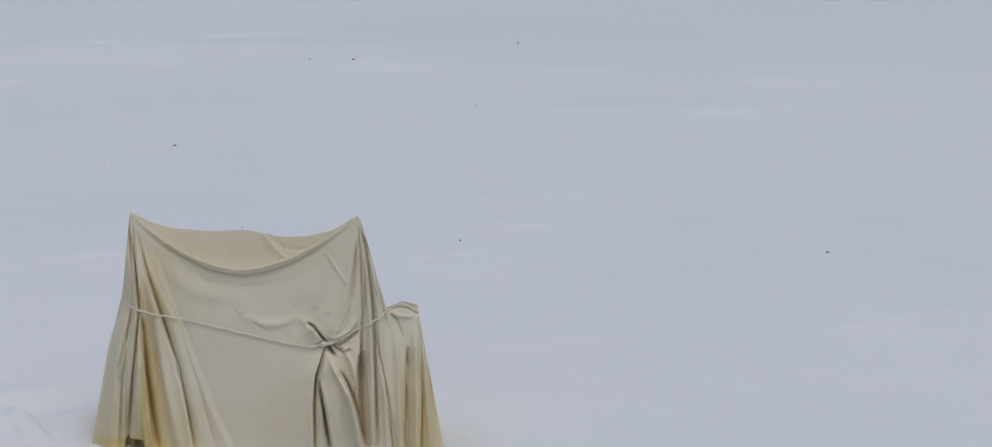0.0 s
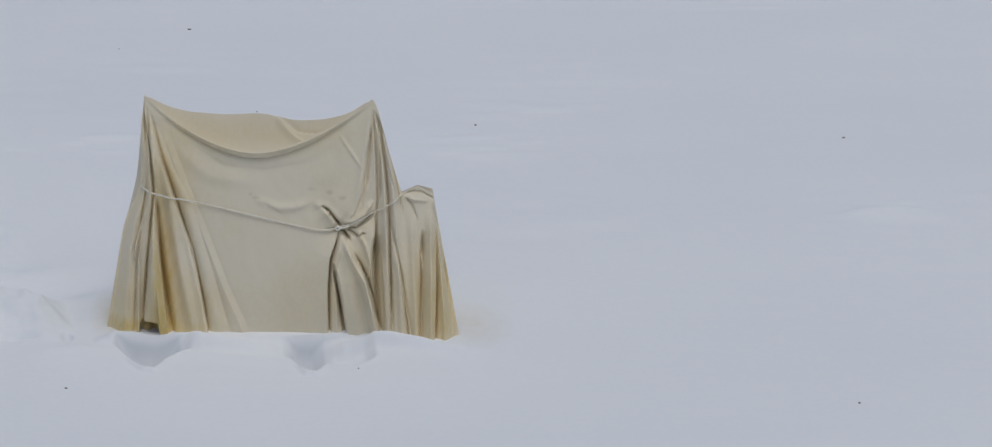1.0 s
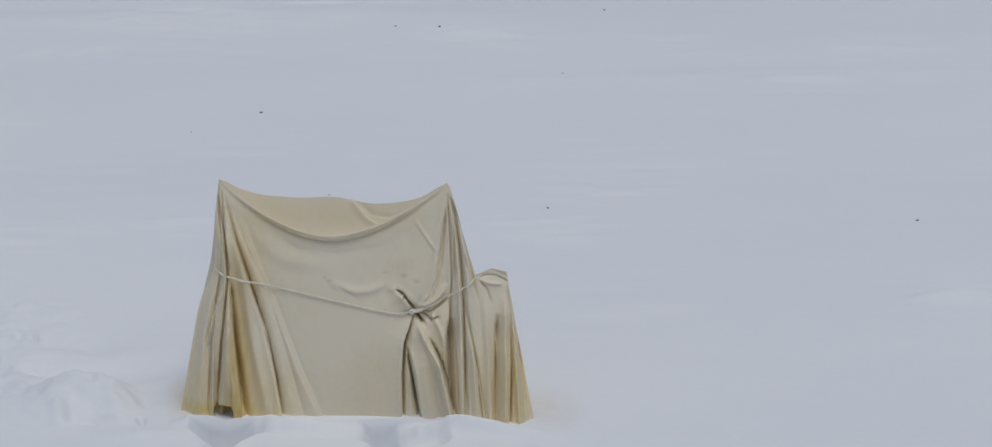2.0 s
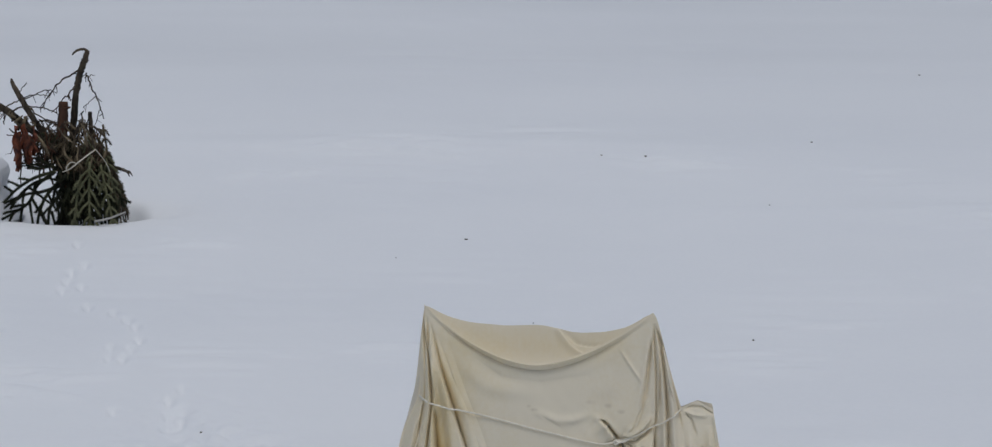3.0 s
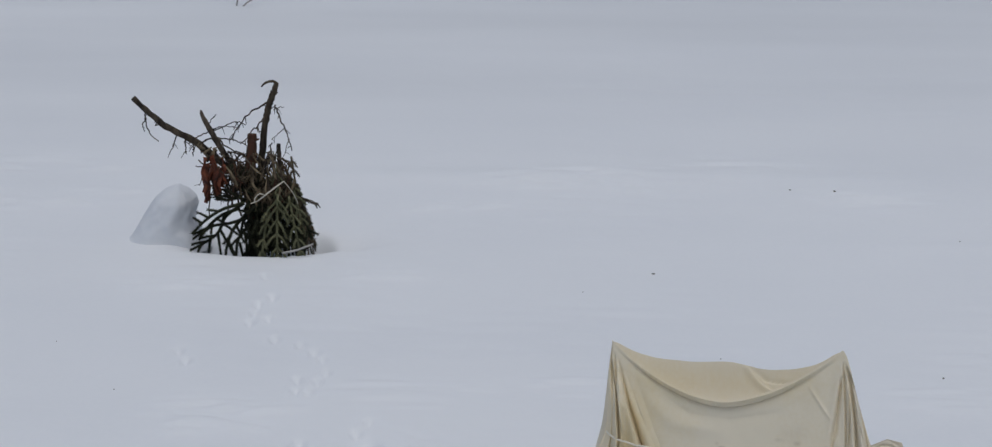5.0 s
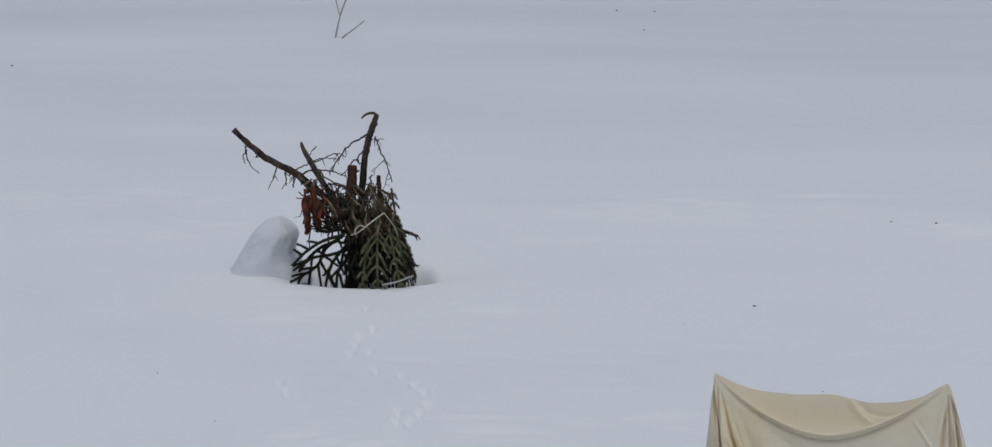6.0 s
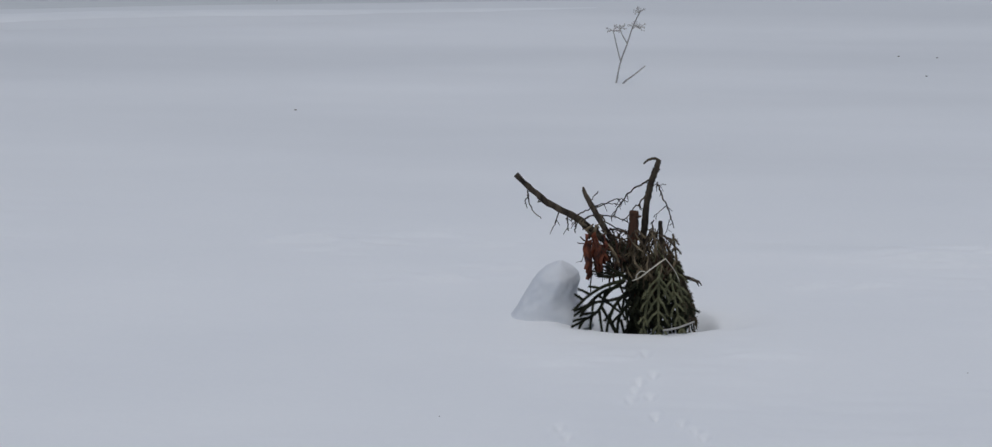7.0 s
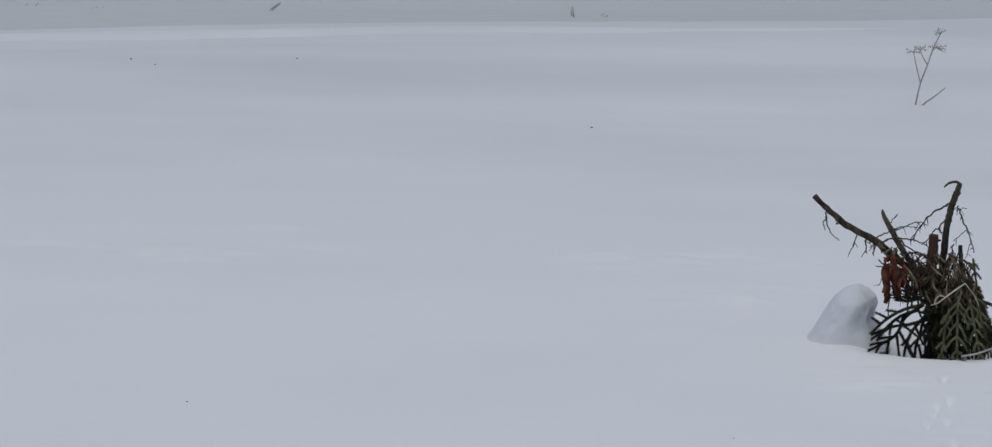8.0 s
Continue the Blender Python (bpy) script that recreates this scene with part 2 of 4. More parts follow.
# paw prints of small animals: x, y
PRINTS = [(-2.34, 24.03), (-2.23, 23.42), (-2.31, 23.22), (-2.32, 22.98), (-2.33, 22.72), (-2.20, 22.82), (-2.11, 22.30), (-1.92, 22.16), (-1.81, 21.97), (-1.74, 21.80),
          (-1.69, 21.48), (-1.73, 21.26), (-1.77, 21.03), (-1.87, 21.30), (-1.86, 21.06), (-1.33, 20.34), (-1.40, 20.10), (-1.39, 19.82), (-1.30, 19.71), (-1.74, 19.90),
          (-2.75, 21.99), (-2.67, 21.75)]


# single low crests that the wind cut: x, y, half width, slope
CRESTS = [(-0.30, 27.22, 0.34, -0.03), (0.28, 27.02, 0.30, -0.42), (0.38, 27.38, 0.30, -0.10), (-0.02, 27.62, 0.42, 0.05), (-2.50, 20.10, 0.10, 0.1), (-2.15, 20.22, 0.17, -0.25), (-1.98, 20.58, 0.20, 0.3),
          (-2.40, 20.32, 0.22, 0.12), (-2.50, 20.75, 0.26, 0.2), (-2.75, 23.85, 0.30, 0.05), (-3.00, 23.70, 0.30, 0.0), (-1.45, 24.0, 0.26, 0.1), (-1.20, 26.28, 0.16, 0.5), (-0.75, 26.32, 0.18, 0.45),
          (2.3, 26.62, 0.35, -0.1), (-5.69, 27.68, 0.30, 0.0), (-4.60, 27.94, 0.32, 0.0), (-4.30, 26.34, 0.30, -0.2), (-3.97, 27.60, 0.20, 0.1), (-9.70, 27.40, 0.85, -0.31), (-10.8, 27.60, 0.45, -0.1), (4.75, 19.3, 0.25, 0.2)]


# patches of small wind ridges: x, y, half width
RIPPLES = [(-0.3, 27.25, 0.7), (0.9, 27.4, 0.6), (2.3, 26.6, 0.6), (4.0, 26.2, 0.5), (5.7, 26.0, 0.5), (4.7, 24.8, 0.6), (4.75, 19.3, 0.4), (-2.40, 20.55, 0.40), (-1.1, 21.0, 0.5),
           (-3.6, 26.8, 0.5), (-4.5, 26.3, 0.5), (-5.0, 27.8, 0.8), (-9.4, 27.4, 0.8), (-5.3, 27.5, 0.5), (1.3, 28.0, 0.5), (0.0, 21.2, 0.3), (2.5, 20.9, 0.4), (3.0, 22.0, 0.5)]


# near lip of the trodden trench: x, y and its depth there
LIP_X = [0.0, 0.037, 0.098, 0.155, 0.21, 0.277, 0.36, 0.42, 0.48, 0.69, 0.93, 0.972, 0.995, 1.025, 1.09, 1.125, 1.16, 1.20, 1.30, 1.38, 1.44]
LIP_Y = [17.24, 17.165, 17.0, 16.895, 16.87, 17.015, 17.13, 17.17, 17.12, 17.035, 17.00, 16.96, 16.86, 16.76, 16.74, 16.83, 16.87, 16.83, 16.80, 16.90, 16.99]
LIP_DEEP = [0.0, 0.15, 0.50, 0.60, 0.60, 0.40, 0.12, 0.04, 0.03, 0.04, 0.06, 0.16, 0.44, 0.70, 0.66, 0.36, 0.18, 0.14, 0.12, 0.07, 0.0]


def snow_height(x, y):
    z = 0.024 * (lattice(x / 6.5, y / 6.5, 1) - 0.5) + 0.010 * (lattice(x / 2.1, y / 1.7, 2) - 0.5)
    near = np.exp(-((x - 0.9) / 2.2) ** 2 - ((y - 17.3) / 1.6) ** 2)
    z *= 1 - 0.8 * near
    # wind ripples, long across the view, in patches
    patch = np.clip((lattice(x / 2.6, y / 1.9, 3) - 0.52) * 4, 0, 1)
    z += 0.020 * patch * (lattice(x / 0.42, y / 0.15 + x * 0.2, 4) - 0.5) * np.clip((lattice(x / 0.9, y / 0.5, 9) - 0.4) * 4, 0, 1)
    z += 0.004 * (lattice(x / 0.14, y / 0.12, 5) - 0.5) + 0.007 * (lattice(x / 0.6, y / 0.35, 6) - 0.5)
    # low drift lines
    z += 0.05 * bell(x, y, 0.3, 27.35 - 0.02 * x, 3.2, 0.30) + 0.03 * bell(x, y, 4.5, 25.0, 3.0, 0.25)
    for cx, cy, wide in RIPPLES:
        ragged = np.clip((lattice(x / 0.33 + cx, y / 0.11 + cy, 12) - 0.45) * 3, 0, 1)
        z += 0.026 * ragged * bell(x, y, cx, cy - 0.06 * (x - cx), wide, 0.34, 1.3)
    for cx, cy, wide, slope in CRESTS:
        off = y - cy - slope * (x - cx) - 0.05 * (lattice(x / 0.16 + cx, y / 0.4, 14) - 0.5)
        z += cy / 22 * np.exp(-((x - cx) / wide) ** 4) * (0.030 * np.exp(-(off / 0.055) ** 2) - 0.012 * np.exp(-((off - 0.13) / 0.07) ** 2))
    # boot holes and a trodden trench in front of the draped sheet
    lip = np.interp(x, LIP_X, LIP_Y) + 0.016 * (lattice(x / 0.06, y / 0.3, 15) - 0.5)
    into = np.clip((y - lip) / 0.018, 0, 1)
    z -= np.interp(x, LIP_X, LIP_DEEP) * into * into * (3 - 2 * into) * np.clip((17.33 - y) / (17.33 - lip), 0, 1) ** 0.42 * (1 + 0.25 * (lattice(x / 0.09, y / 0.12, 16) - 0.5))
    z += np.interp(x, LIP_X, LIP_DEEP) * 0.025 * np.exp(-((y - lip + 0.03) / 0.035) ** 2)
    heaped = np.interp(x, [-0.05, 0.12, 0.20, 0.34, 0.47, 0.85, 1.13, 1.19, 1.27, 1.44, 1.55, 1.66, 1.80, 1.92], [0.058, 0.050, 0.022, 0.048, 0.064, 0.006, -0.010, 0.006, 0.060, 0.062, 0.068, 0.055, 0.040, 0.036])
    z += (heaped + 0.012 * (lattice(x / 0.05, y / 0.5, 18) - 0.5)) * np.exp(-((y - 17.33 + 0.085 * x + 0.15 * np.clip((x - 1.44) / 0.47, 0, 1)) / 0.065) ** 2) * np.clip((x + 0.12) * 8, 0, 1) * np.clip((2.05 - x) * 6, 0, 1)
    z += 0.035 * bell(x, y, -0.25, 17.15, 0.22, 0.12)
    # heap and trampled snow beside it
    lumps = 0.7 + 0.6 * lattice(x / 0.13, y / 0.20, 24) + 0.25 * (lattice(x / 0.05, y / 0.08, 25) - 0.5)
    z += (0.085 * bell(x, y, -0.58, 17.84, 0.24, 0.27, 1.8) + 0.055 * bell(x, y, -0.38, 17.66, 0.11, 0.17, 1.5) + 0.05 * bell(x, y, -0.85, 17.6, 0.35, 0.25, 1.3)) * lumps
    z += bell(x, y, -0.62, 17.75, 0.42, 0.40, 1.8) * (0.10 * np.clip(lattice(x / 0.15, y / 0.20, 11) - 0.42, 0, 0.3) + 0.060 * (lattice(x / 0.08, y / 0.10, 13) - 0.5))
    z -= 0.09 * bell(x, y, -0.262, 17.42, 0.020, 0.05, 1.4) + 0.06 * bell(x, y, -0.52, 17.42, 0.10, 0.05, 1.6)
    z -= 0.035 * bell(x, y, -0.28, 17.85, 0.12, 0.35)
    z -= 0.10 * bell(x, y, -0.50, 18.38, 0.45, 0.20, 1.4) + 0.05 * bell(x, y, -0.62, 18.80, 0.30, 0.20)
    rough = bell(x, y, -1.15, 18.9, 0.55, 1.1, 1.4)
    z += rough * (0.055 * np.clip(lattice(x / 0.12, y / 0.17, 7) - 0.45, -0.2, 0.3) + 0.034 * (lattice(x / 0.06, y / 0.07, 8) - 0.5))
    for px, py in [(-1.13, 18.45), (-0.92, 18.40), (-1.36, 19.60), (-1.31, 19.92)]:
        z -= 0.04 * bell(x, y, px, py, 0.07, 0.10, 1.5)
    for px, py in [(-1.017, 18.94), (-0.93, 18.91), (-1.40, 18.96), (-1.31, 18.82)]:
        z -= 0.12 * bell(x, y, px, py + 0.03, 0.030, 0.050, 1.6)
    # the hollow round the brushwood and its trail
    z -= 0.15 * bell(x, y, -2.45, 25.10, 0.52, 0.36, 2.0) - 0.006 * bell(x, y, -2.5, 24.58, 0.75, 0.13)
    z -= 0.22 * bell(x, y, -2.09, 25.14, 0.15, 0.24, 1.7) + 0.07 * bell(x, y, -1.80, 25.16, 0.26, 0.20, 1.1)
    # a shallow scrape that curves away from it
    bend = np.interp(x, [-1.95, -1.77, -1.63, -1.52, -1.46], [24.88, 24.86, 24.92, 25.11, 25.43])
    scrape = np.clip((x + 1.95) / 0.15, 0, 1) * np.clip((-1.56 - x) / 0.28, 0, 1)
    z += scrape * (0.010 * np.exp(-((y - bend + 0.07) / 0.07) ** 2) - 0.13 * np.exp(-((y - bend - 0.05) / 0.045) ** 2))
    for px, py in PRINTS:
        z -= 0.036 * bell(x, y, px, py, 0.034, 0.10, 1.8) - 0.015 * bell(x, y, px - 0.035, py - 0.06, 0.030, 0.08, 1.5)
    # behind the crest the bank falls to the ice
    past = y - crest(x)
    step = np.clip((past + 1.15) / 0.4, 0, 1)
    z += 0.045 * step * step * (3 - 2 * step) * np.clip((-4 - x) / 5, 0.2, 1)
    z -= 0.03 * np.exp(-((past + 1.25) / 0.16) ** 2) * np.clip((-6 - x) / 6, 0, 1)
    fall = np.clip(past / 2.5, 0, 1)
    z -= 1.6 * fall * fall * (3 - 2 * fall)
    rise = np.clip((y - 140) / 60, 0, 1)
    return z + 2.2 * rise * rise * (3 - 2 * rise)


def spaced(*runs):
    return np.concatenate([np.linspace(a, b, max(2, round((b - a) / s)), endpoint=False) for a, b, s in runs])


gx = np.concatenate([[-3000, -900, -300, -120, -60, -36], spaced((-26, -16, 0.5), (-16, -3.7, 0.09), (-3.7, -0.7, 0.022), (-0.7, 2.0, 0.012), (2.0, 2.3, 0.022), (2.3, 9, 0.07), (9, 20, 0.6)),
                     [20, 30, 60, 120, 300, 900, 3000]])
gy = np.concatenate([[-3000, -900, -300, -100, -30, -10, 0], spaced((3, 14, 0.6), (14, 16.4, 0.05), (16.4, 16.6, 0.02), (16.6, 17.5, 0.011), (17.5, 18.6, 0.02), (18.6, 25.6, 0.026), (25.6, 28, 0.03), (28, 32, 0.06), (32, 44.5, 0.11), (44.5, 60, 0.8)),
                     [60, 75, 100, 138, 160, 180, 205, 300, 600, 1500, 4000]])
X, Y = np.meshgrid(gx, gy)
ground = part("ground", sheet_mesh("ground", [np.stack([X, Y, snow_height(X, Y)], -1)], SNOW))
tagged(ground, "smooth wind-rippled snow field with boot holes and prints", "snow", kind="structure")
ix, iy = np.meshgrid([-3000, -300, -60, -20, 0, 20, 60, 300, 3000], [38, 44, 60, 100, 160, 190])
pond = part("water", sheet_mesh("frozen_water", [np.stack([ix, iy, ix * 0 - 1.05], -1).astype(float)], ICE))
tagged(pond, "grey snow-dusted ice of a frozen pond beyond the bank", "ice", kind="structure")


def snow_bank():
    """A low drift of fresh snow along the top of the bank, which runs out at one end."""
    u, v = np.meshgrid(np.linspace(-24, -4.5, 200), np.linspace(-1, 1, 26))
    size = np.clip((-4.5 - u) / 7, 0, 1) ** 0.7
    y = crest(u) - 0.62 + v * (0.12 + 0.26 * size) + 0.05 * np.sin(u * 1.1) * size
    z = snow_height(u, y) - 0.03 + (0.03 + 0.030 * size) * np.clip(1 - v * v, 0, 1) ** 0.8 + 0.02 * size * (lattice(u / 0.5, y / 0.3, 17) - 0.5) * (1 - v * v)
    return np.stack([u, y, z], -1)


bank = part("snow_bank", sheet_mesh("snow_bank", [snow_bank()], DRIFT))
tagged(bank, "low bright drift of fresh snow along the bank top", "snow bank", kind="structure")


def snow_at(x, y):
    return float(snow_height(np.array([float(x)]), np.array([float(y)]))[0])


# ---------------------------------------------------------------- the draped canvas
LEFT, RIGHT = np.array((0.194, 17.896, 1.256)), np.array((1.467, 17.791, 1.236))


def front_y(x, z):
    return 17.896 - 0.08 * (x - 0.198) - 0.36 * (1.235 - z)


def ridge_z(s):
    s = np.clip(s, 0, 1) ** 0.93
    return 1.256 - 0.020 * s - 0.279 * (1 - np.abs(2 * s - 1) ** 1.75)


def bump_line(x, z, line, amount, width, ease=0.12):
    """Gaussian ridge (or crease) along a bent line in the sheet."""
    best, along, total = np.full(x.shape, 9.0), np.zeros(x.shape), 0.0
    for (ax, az), (bx, bz) in zip(line, line[1:]):
        n = math.hypot(bx - ax, bz - az)
        t = np.clip(((x - ax) * (bx - ax) + (z - az) * (bz - az)) / n ** 2, 0, 1)
        d = np.hypot(x - ax - t * (bx - ax), z - az - t * (bz - az))
        closer = d < best
        along = np.where(closer, total + t * n, along)
        best = np.minimum(best, d)
        total += n
    fade = np.clip(along / (ease * total), 0, 1) * np.clip((total - along) / (ease * total) + 0.3, 0, 1)
    return amount * np.exp(-(best / width) ** (2.0 if amount > 0 else 1.4)) * fade


def tuck_line(x, z, line, amount, edge, reach, ease=0.3):
    """One layer lapped over the next along a bent line; with a positive amount the side to +x stands proud."""
    best, sign, along, total = np.full(x.shape, 9.0), np.ones(x.shape), np.zeros(x.shape), 0.0
    for (ax, az), (bx, bz) in zip(line, line[1:]):
        n = math.hypot(bx - ax, bz - az)
        t = np.clip(((x - ax) * (bx - ax) + (z - az) * (bz - az)) / n ** 2, 0, 1)
        d = np.hypot(x - ax - t * (bx - ax), z - az - t * (bz - az))
        closer = d < best
        along = np.where(closer, total + t * n, along)
        sign = np.where(closer, np.where((x - ax) * (az - bz) + (z - az) * (bx - ax) > 0, 1.0, -1.0), sign)
        best = np.minimum(best, d)
        total += n
    off = best * sign * (1 if amount > 0 else -1)
    rise = np.clip(0.5 + off / edge, 0, 1)
    fade = np.clip(along / (ease * total), 0, 1)
    if line[-1][1] > 0.08:
        fade = fade * np.clip((total - along) / (0.3 * total), 0, 1)
    fade = fade * fade * (3 - 2 * fade)
    return fade * abs(amount) * (rise * np.exp(-np.maximum(off, 0) / reach) - 0.55 * (1 - rise) * np.exp(-np.maximum(-off, 0) / (0.3 * reach)))


def hem(px):
    return -0.033 + (px - 172) * 0.003533


def cloth(*points):
    """Points of the sheet from a tailor's grid of about 3.5 mm to the world's x and z."""
    return [(0.198 + (u - 230) * 0.00354, (526 - v) * 0.003345) for u, v in points]


KNOT = cloth((535, 362))[0]
# creases and rolls of the cloth: line, depth, width; creases are negative
LEFT_FOLDS = [
    (cloth((228, 160), (230, 263), (229, 300), (222, 335), (212, 413), (204, 535)), -0.030, 0.011),
    (cloth((232, 168), (237, 247), (240, 297), (236, 340), (228, 413), (219, 520)), -0.050, 0.012),
    (cloth((237, 175), (253, 240), (273, 307), (297, 390), (314, 470), (324, 540)), -0.030, 0.014),
    (cloth((246, 190), (273, 263), (300, 322), (328, 417), (360, 540)), -0.013, 0.026),
    (cloth((242, 300), (246, 337), (251, 413), (259, 480), (268, 540)), -0.060, 0.020),
]
LEFT_FOLDS += [
    (cloth((235, 200), (238, 300), (237, 420), (237, 545)), 0.070, 0.034),
    (cloth((243, 200), (262, 300), (280, 420), (302, 540)), 0.034, 0.030),
    (cloth((250, 210), (288, 315), (316, 430), (342, 540)), 0.013, 0.030),
    (cloth((226, 300), (214, 400), (212, 540)), 0.022, 0.012),
    (cloth((222, 300), (200, 400), (187, 540)), 0.018, 0.016),
]
RIGHT_FOLDS = [
    (cloth((588, 195), (578, 285), (564, 338)), -0.026, 0.012),
    (cloth((590, 172), (594, 250), (594, 315), (589, 370)), -0.040, 0.011),
    (cloth((592, 172), (602, 215), (609, 273), (612, 345), (612, 540)), -0.050, 0.012),
    (cloth((594, 180), (612, 230), (626, 300), (633, 335)), -0.032, 0.011),
    (cloth((612, 345), (619, 380), (628, 440), (638, 540)), -0.048, 0.011),
    (cloth((664, 360), (661, 450), (657, 540)), -0.075, 0.017),
    (cloth((687, 330), (684, 430), (677, 540)), -0.036, 0.011),
    (cloth((697, 400), (705, 540)), -0.020, 0.010),
    (cloth((598, 200), (604, 300), (605, 420), (605, 540)), 0.026, 0.014),
]
RIGHT_FOLDS += [
    (cloth((604, 220), (618, 300), (622, 400), (626, 540)), 0.028, 0.017),
    (cloth((645, 330), (646, 440), (648, 540)), 0.024, 0.020),
    (cloth((676, 330), (673, 430), (668, 540)), 0.040, 0.017),
    (cloth((690, 380), (692, 540)), 0.022, 0.013),
    (cloth((637, 307), (650, 302), (664, 303), (683, 314)), -0.020, 0.010),
    (cloth((637, 309), (652, 314), (672, 316)), 0.012, 0.010),
    (cloth((638, 311), (648, 322), (655, 345)), -0.022, 0.009),
    (cloth((683, 314), (687, 350), (690, 400)), 0.018, 0.010),
]
KNOT_FOLDS = [
    (cloth((535, 363), (517, 413), (513, 460), (512, 545)), -0.080, 0.009),
    (cloth((536, 366), (524, 420), (524, 545)), 0.016, 0.012),
    (cloth((521, 415), (530, 470), (539, 545)), -0.120, 0.010),
    (cloth((537, 370), (545, 430), (560, 545)), 0.024, 0.036),
    (cloth((535, 372), (553, 410), (567, 435), (576, 475), (587, 545)), 0.062, 0.016),
    (cloth((553, 396), (566, 418), (575, 440), (586, 480), (598, 545)), -0.050, 0.009),
    (cloth((590, 370), (589, 450), (593, 545)), -0.110, 0.023),
    (cloth((556, 352), (572, 385), (580, 413), (573, 450)), 0.026, 0.013),
    (cloth((590, 350), (586, 375), (577, 445)), -0.034, 0.011),
]
KNOT_FOLDS += [
    (cloth((545, 364), (560, 372), (572, 368)), -0.036, 0.010),
    (cloth((503, 324), (516, 333), (526, 348), (535, 360)), -0.045, 0.010),
    (cloth((490, 320), (510, 326), (524, 338), (538, 352)), 0.014, 0.022),
    (cloth((540, 356), (556, 340), (572, 305), (588, 200)), -0.020, 0.010),
    (cloth((545, 348), (563, 330), (578, 290)), 0.018, 0.014),
    (cloth((538, 353), (556, 347), (572, 336), (584, 320)), 0.030, 0.013),
    (cloth((538, 364), (560, 360), (576, 348), (590, 334)), -0.034, 0.009),
    (cloth((534, 364), (540, 370), (548, 380)), -0.085, 0.012),
]
# where one layer laps over another: line, height (its sign tells the proud side), sharpness, reach
TUCKS = [
    (cloth((226, 165), (236, 230), (246, 300)), 0.042, 0.005, 0.022),
    (cloth((238, 185), (253, 250), (270, 305), (285, 350), (300, 395), (310, 450), (321, 520)), -0.051, 0.006, 0.05),
    (cloth((255, 190), (290, 290), (312, 345), (350, 450), (382, 525)), -0.022, 0.035, 0.06),
    (cloth((233, 305), (222, 345), (208, 395), (203, 425)), 0.045, 0.005, 0.025),
    (cloth((239, 315), (233, 400), (221, 505)), 0.072, 0.005, 0.05),
    (cloth((241, 335), (250, 430), (257, 510)), -0.080, 0.006, 0.06),
]
TUCKS += [
    (cloth((592, 345), (586, 385), (576, 448)), -0.080, 0.006, 0.06),
    (cloth((597, 395), (599, 450), (600, 525)), 0.048, 0.006, 0.03),
    (cloth((613, 345), (613, 430), (610, 530)), 0.035, 0.005, 0.03),
    (cloth((618, 370), (630, 450), (641, 530)), -0.038, 0.005, 0.03),
    (cloth((660, 385), (661, 440), (655, 530)), 0.048, 0.006, 0.04),
    (cloth((683, 400), (680, 470), (675, 535)), -0.032, 0.005, 0.03),
]
TUCKS += [
    (cloth((533, 370), (516, 405), (513, 450), (512, 530)), -0.035, 0.005, 0.06),
    (cloth((519, 412), (529, 465), (541, 530)), 0.060, 0.006, 0.09),
    (cloth((553, 400), (568, 428), (576, 460), (586, 500), (598, 530)), -0.080, 0.006, 0.05),
    (cloth((503, 322), (518, 338), (533, 360)), -0.045, 0.005, 0.04),
    (cloth((600, 190), (612, 260), (622, 300)), 0.029, 0.005, 0.02),
    (cloth((597, 190), (598, 260), (596, 330)), -0.032, 0.005, 0.02),
]
WRINKLES = [
    ([(1.275, 1.057), (1.335, 0.97), (1.402, 0.873)], 0.010, 0.010),
    ([(0.79, 0.715), (0.93, 0.665), (1.02, 0.67), (1.11, 0.70)], 0.016, 0.022),
    ([(0.83, 0.70), (0.95, 0.625)], -0.008, 0.016),
    ([(0.32, 1.02), (0.54, 0.835), (0.80, 0.80)], 0.012, 0.045),
    ([(0.40, 1.03), (0.62, 0.885), (0.85, 0.86), (1.10, 0.90)], -0.010, 0.030),
    ([(1.467, 1.2), (1.42, 0.95), (1.37, 0.70)], 0.014, 0.020),
    ([(0.20, 1.2), (0.43, 0.72), (0.57, 0.2)], 0.008, 0.030),
]


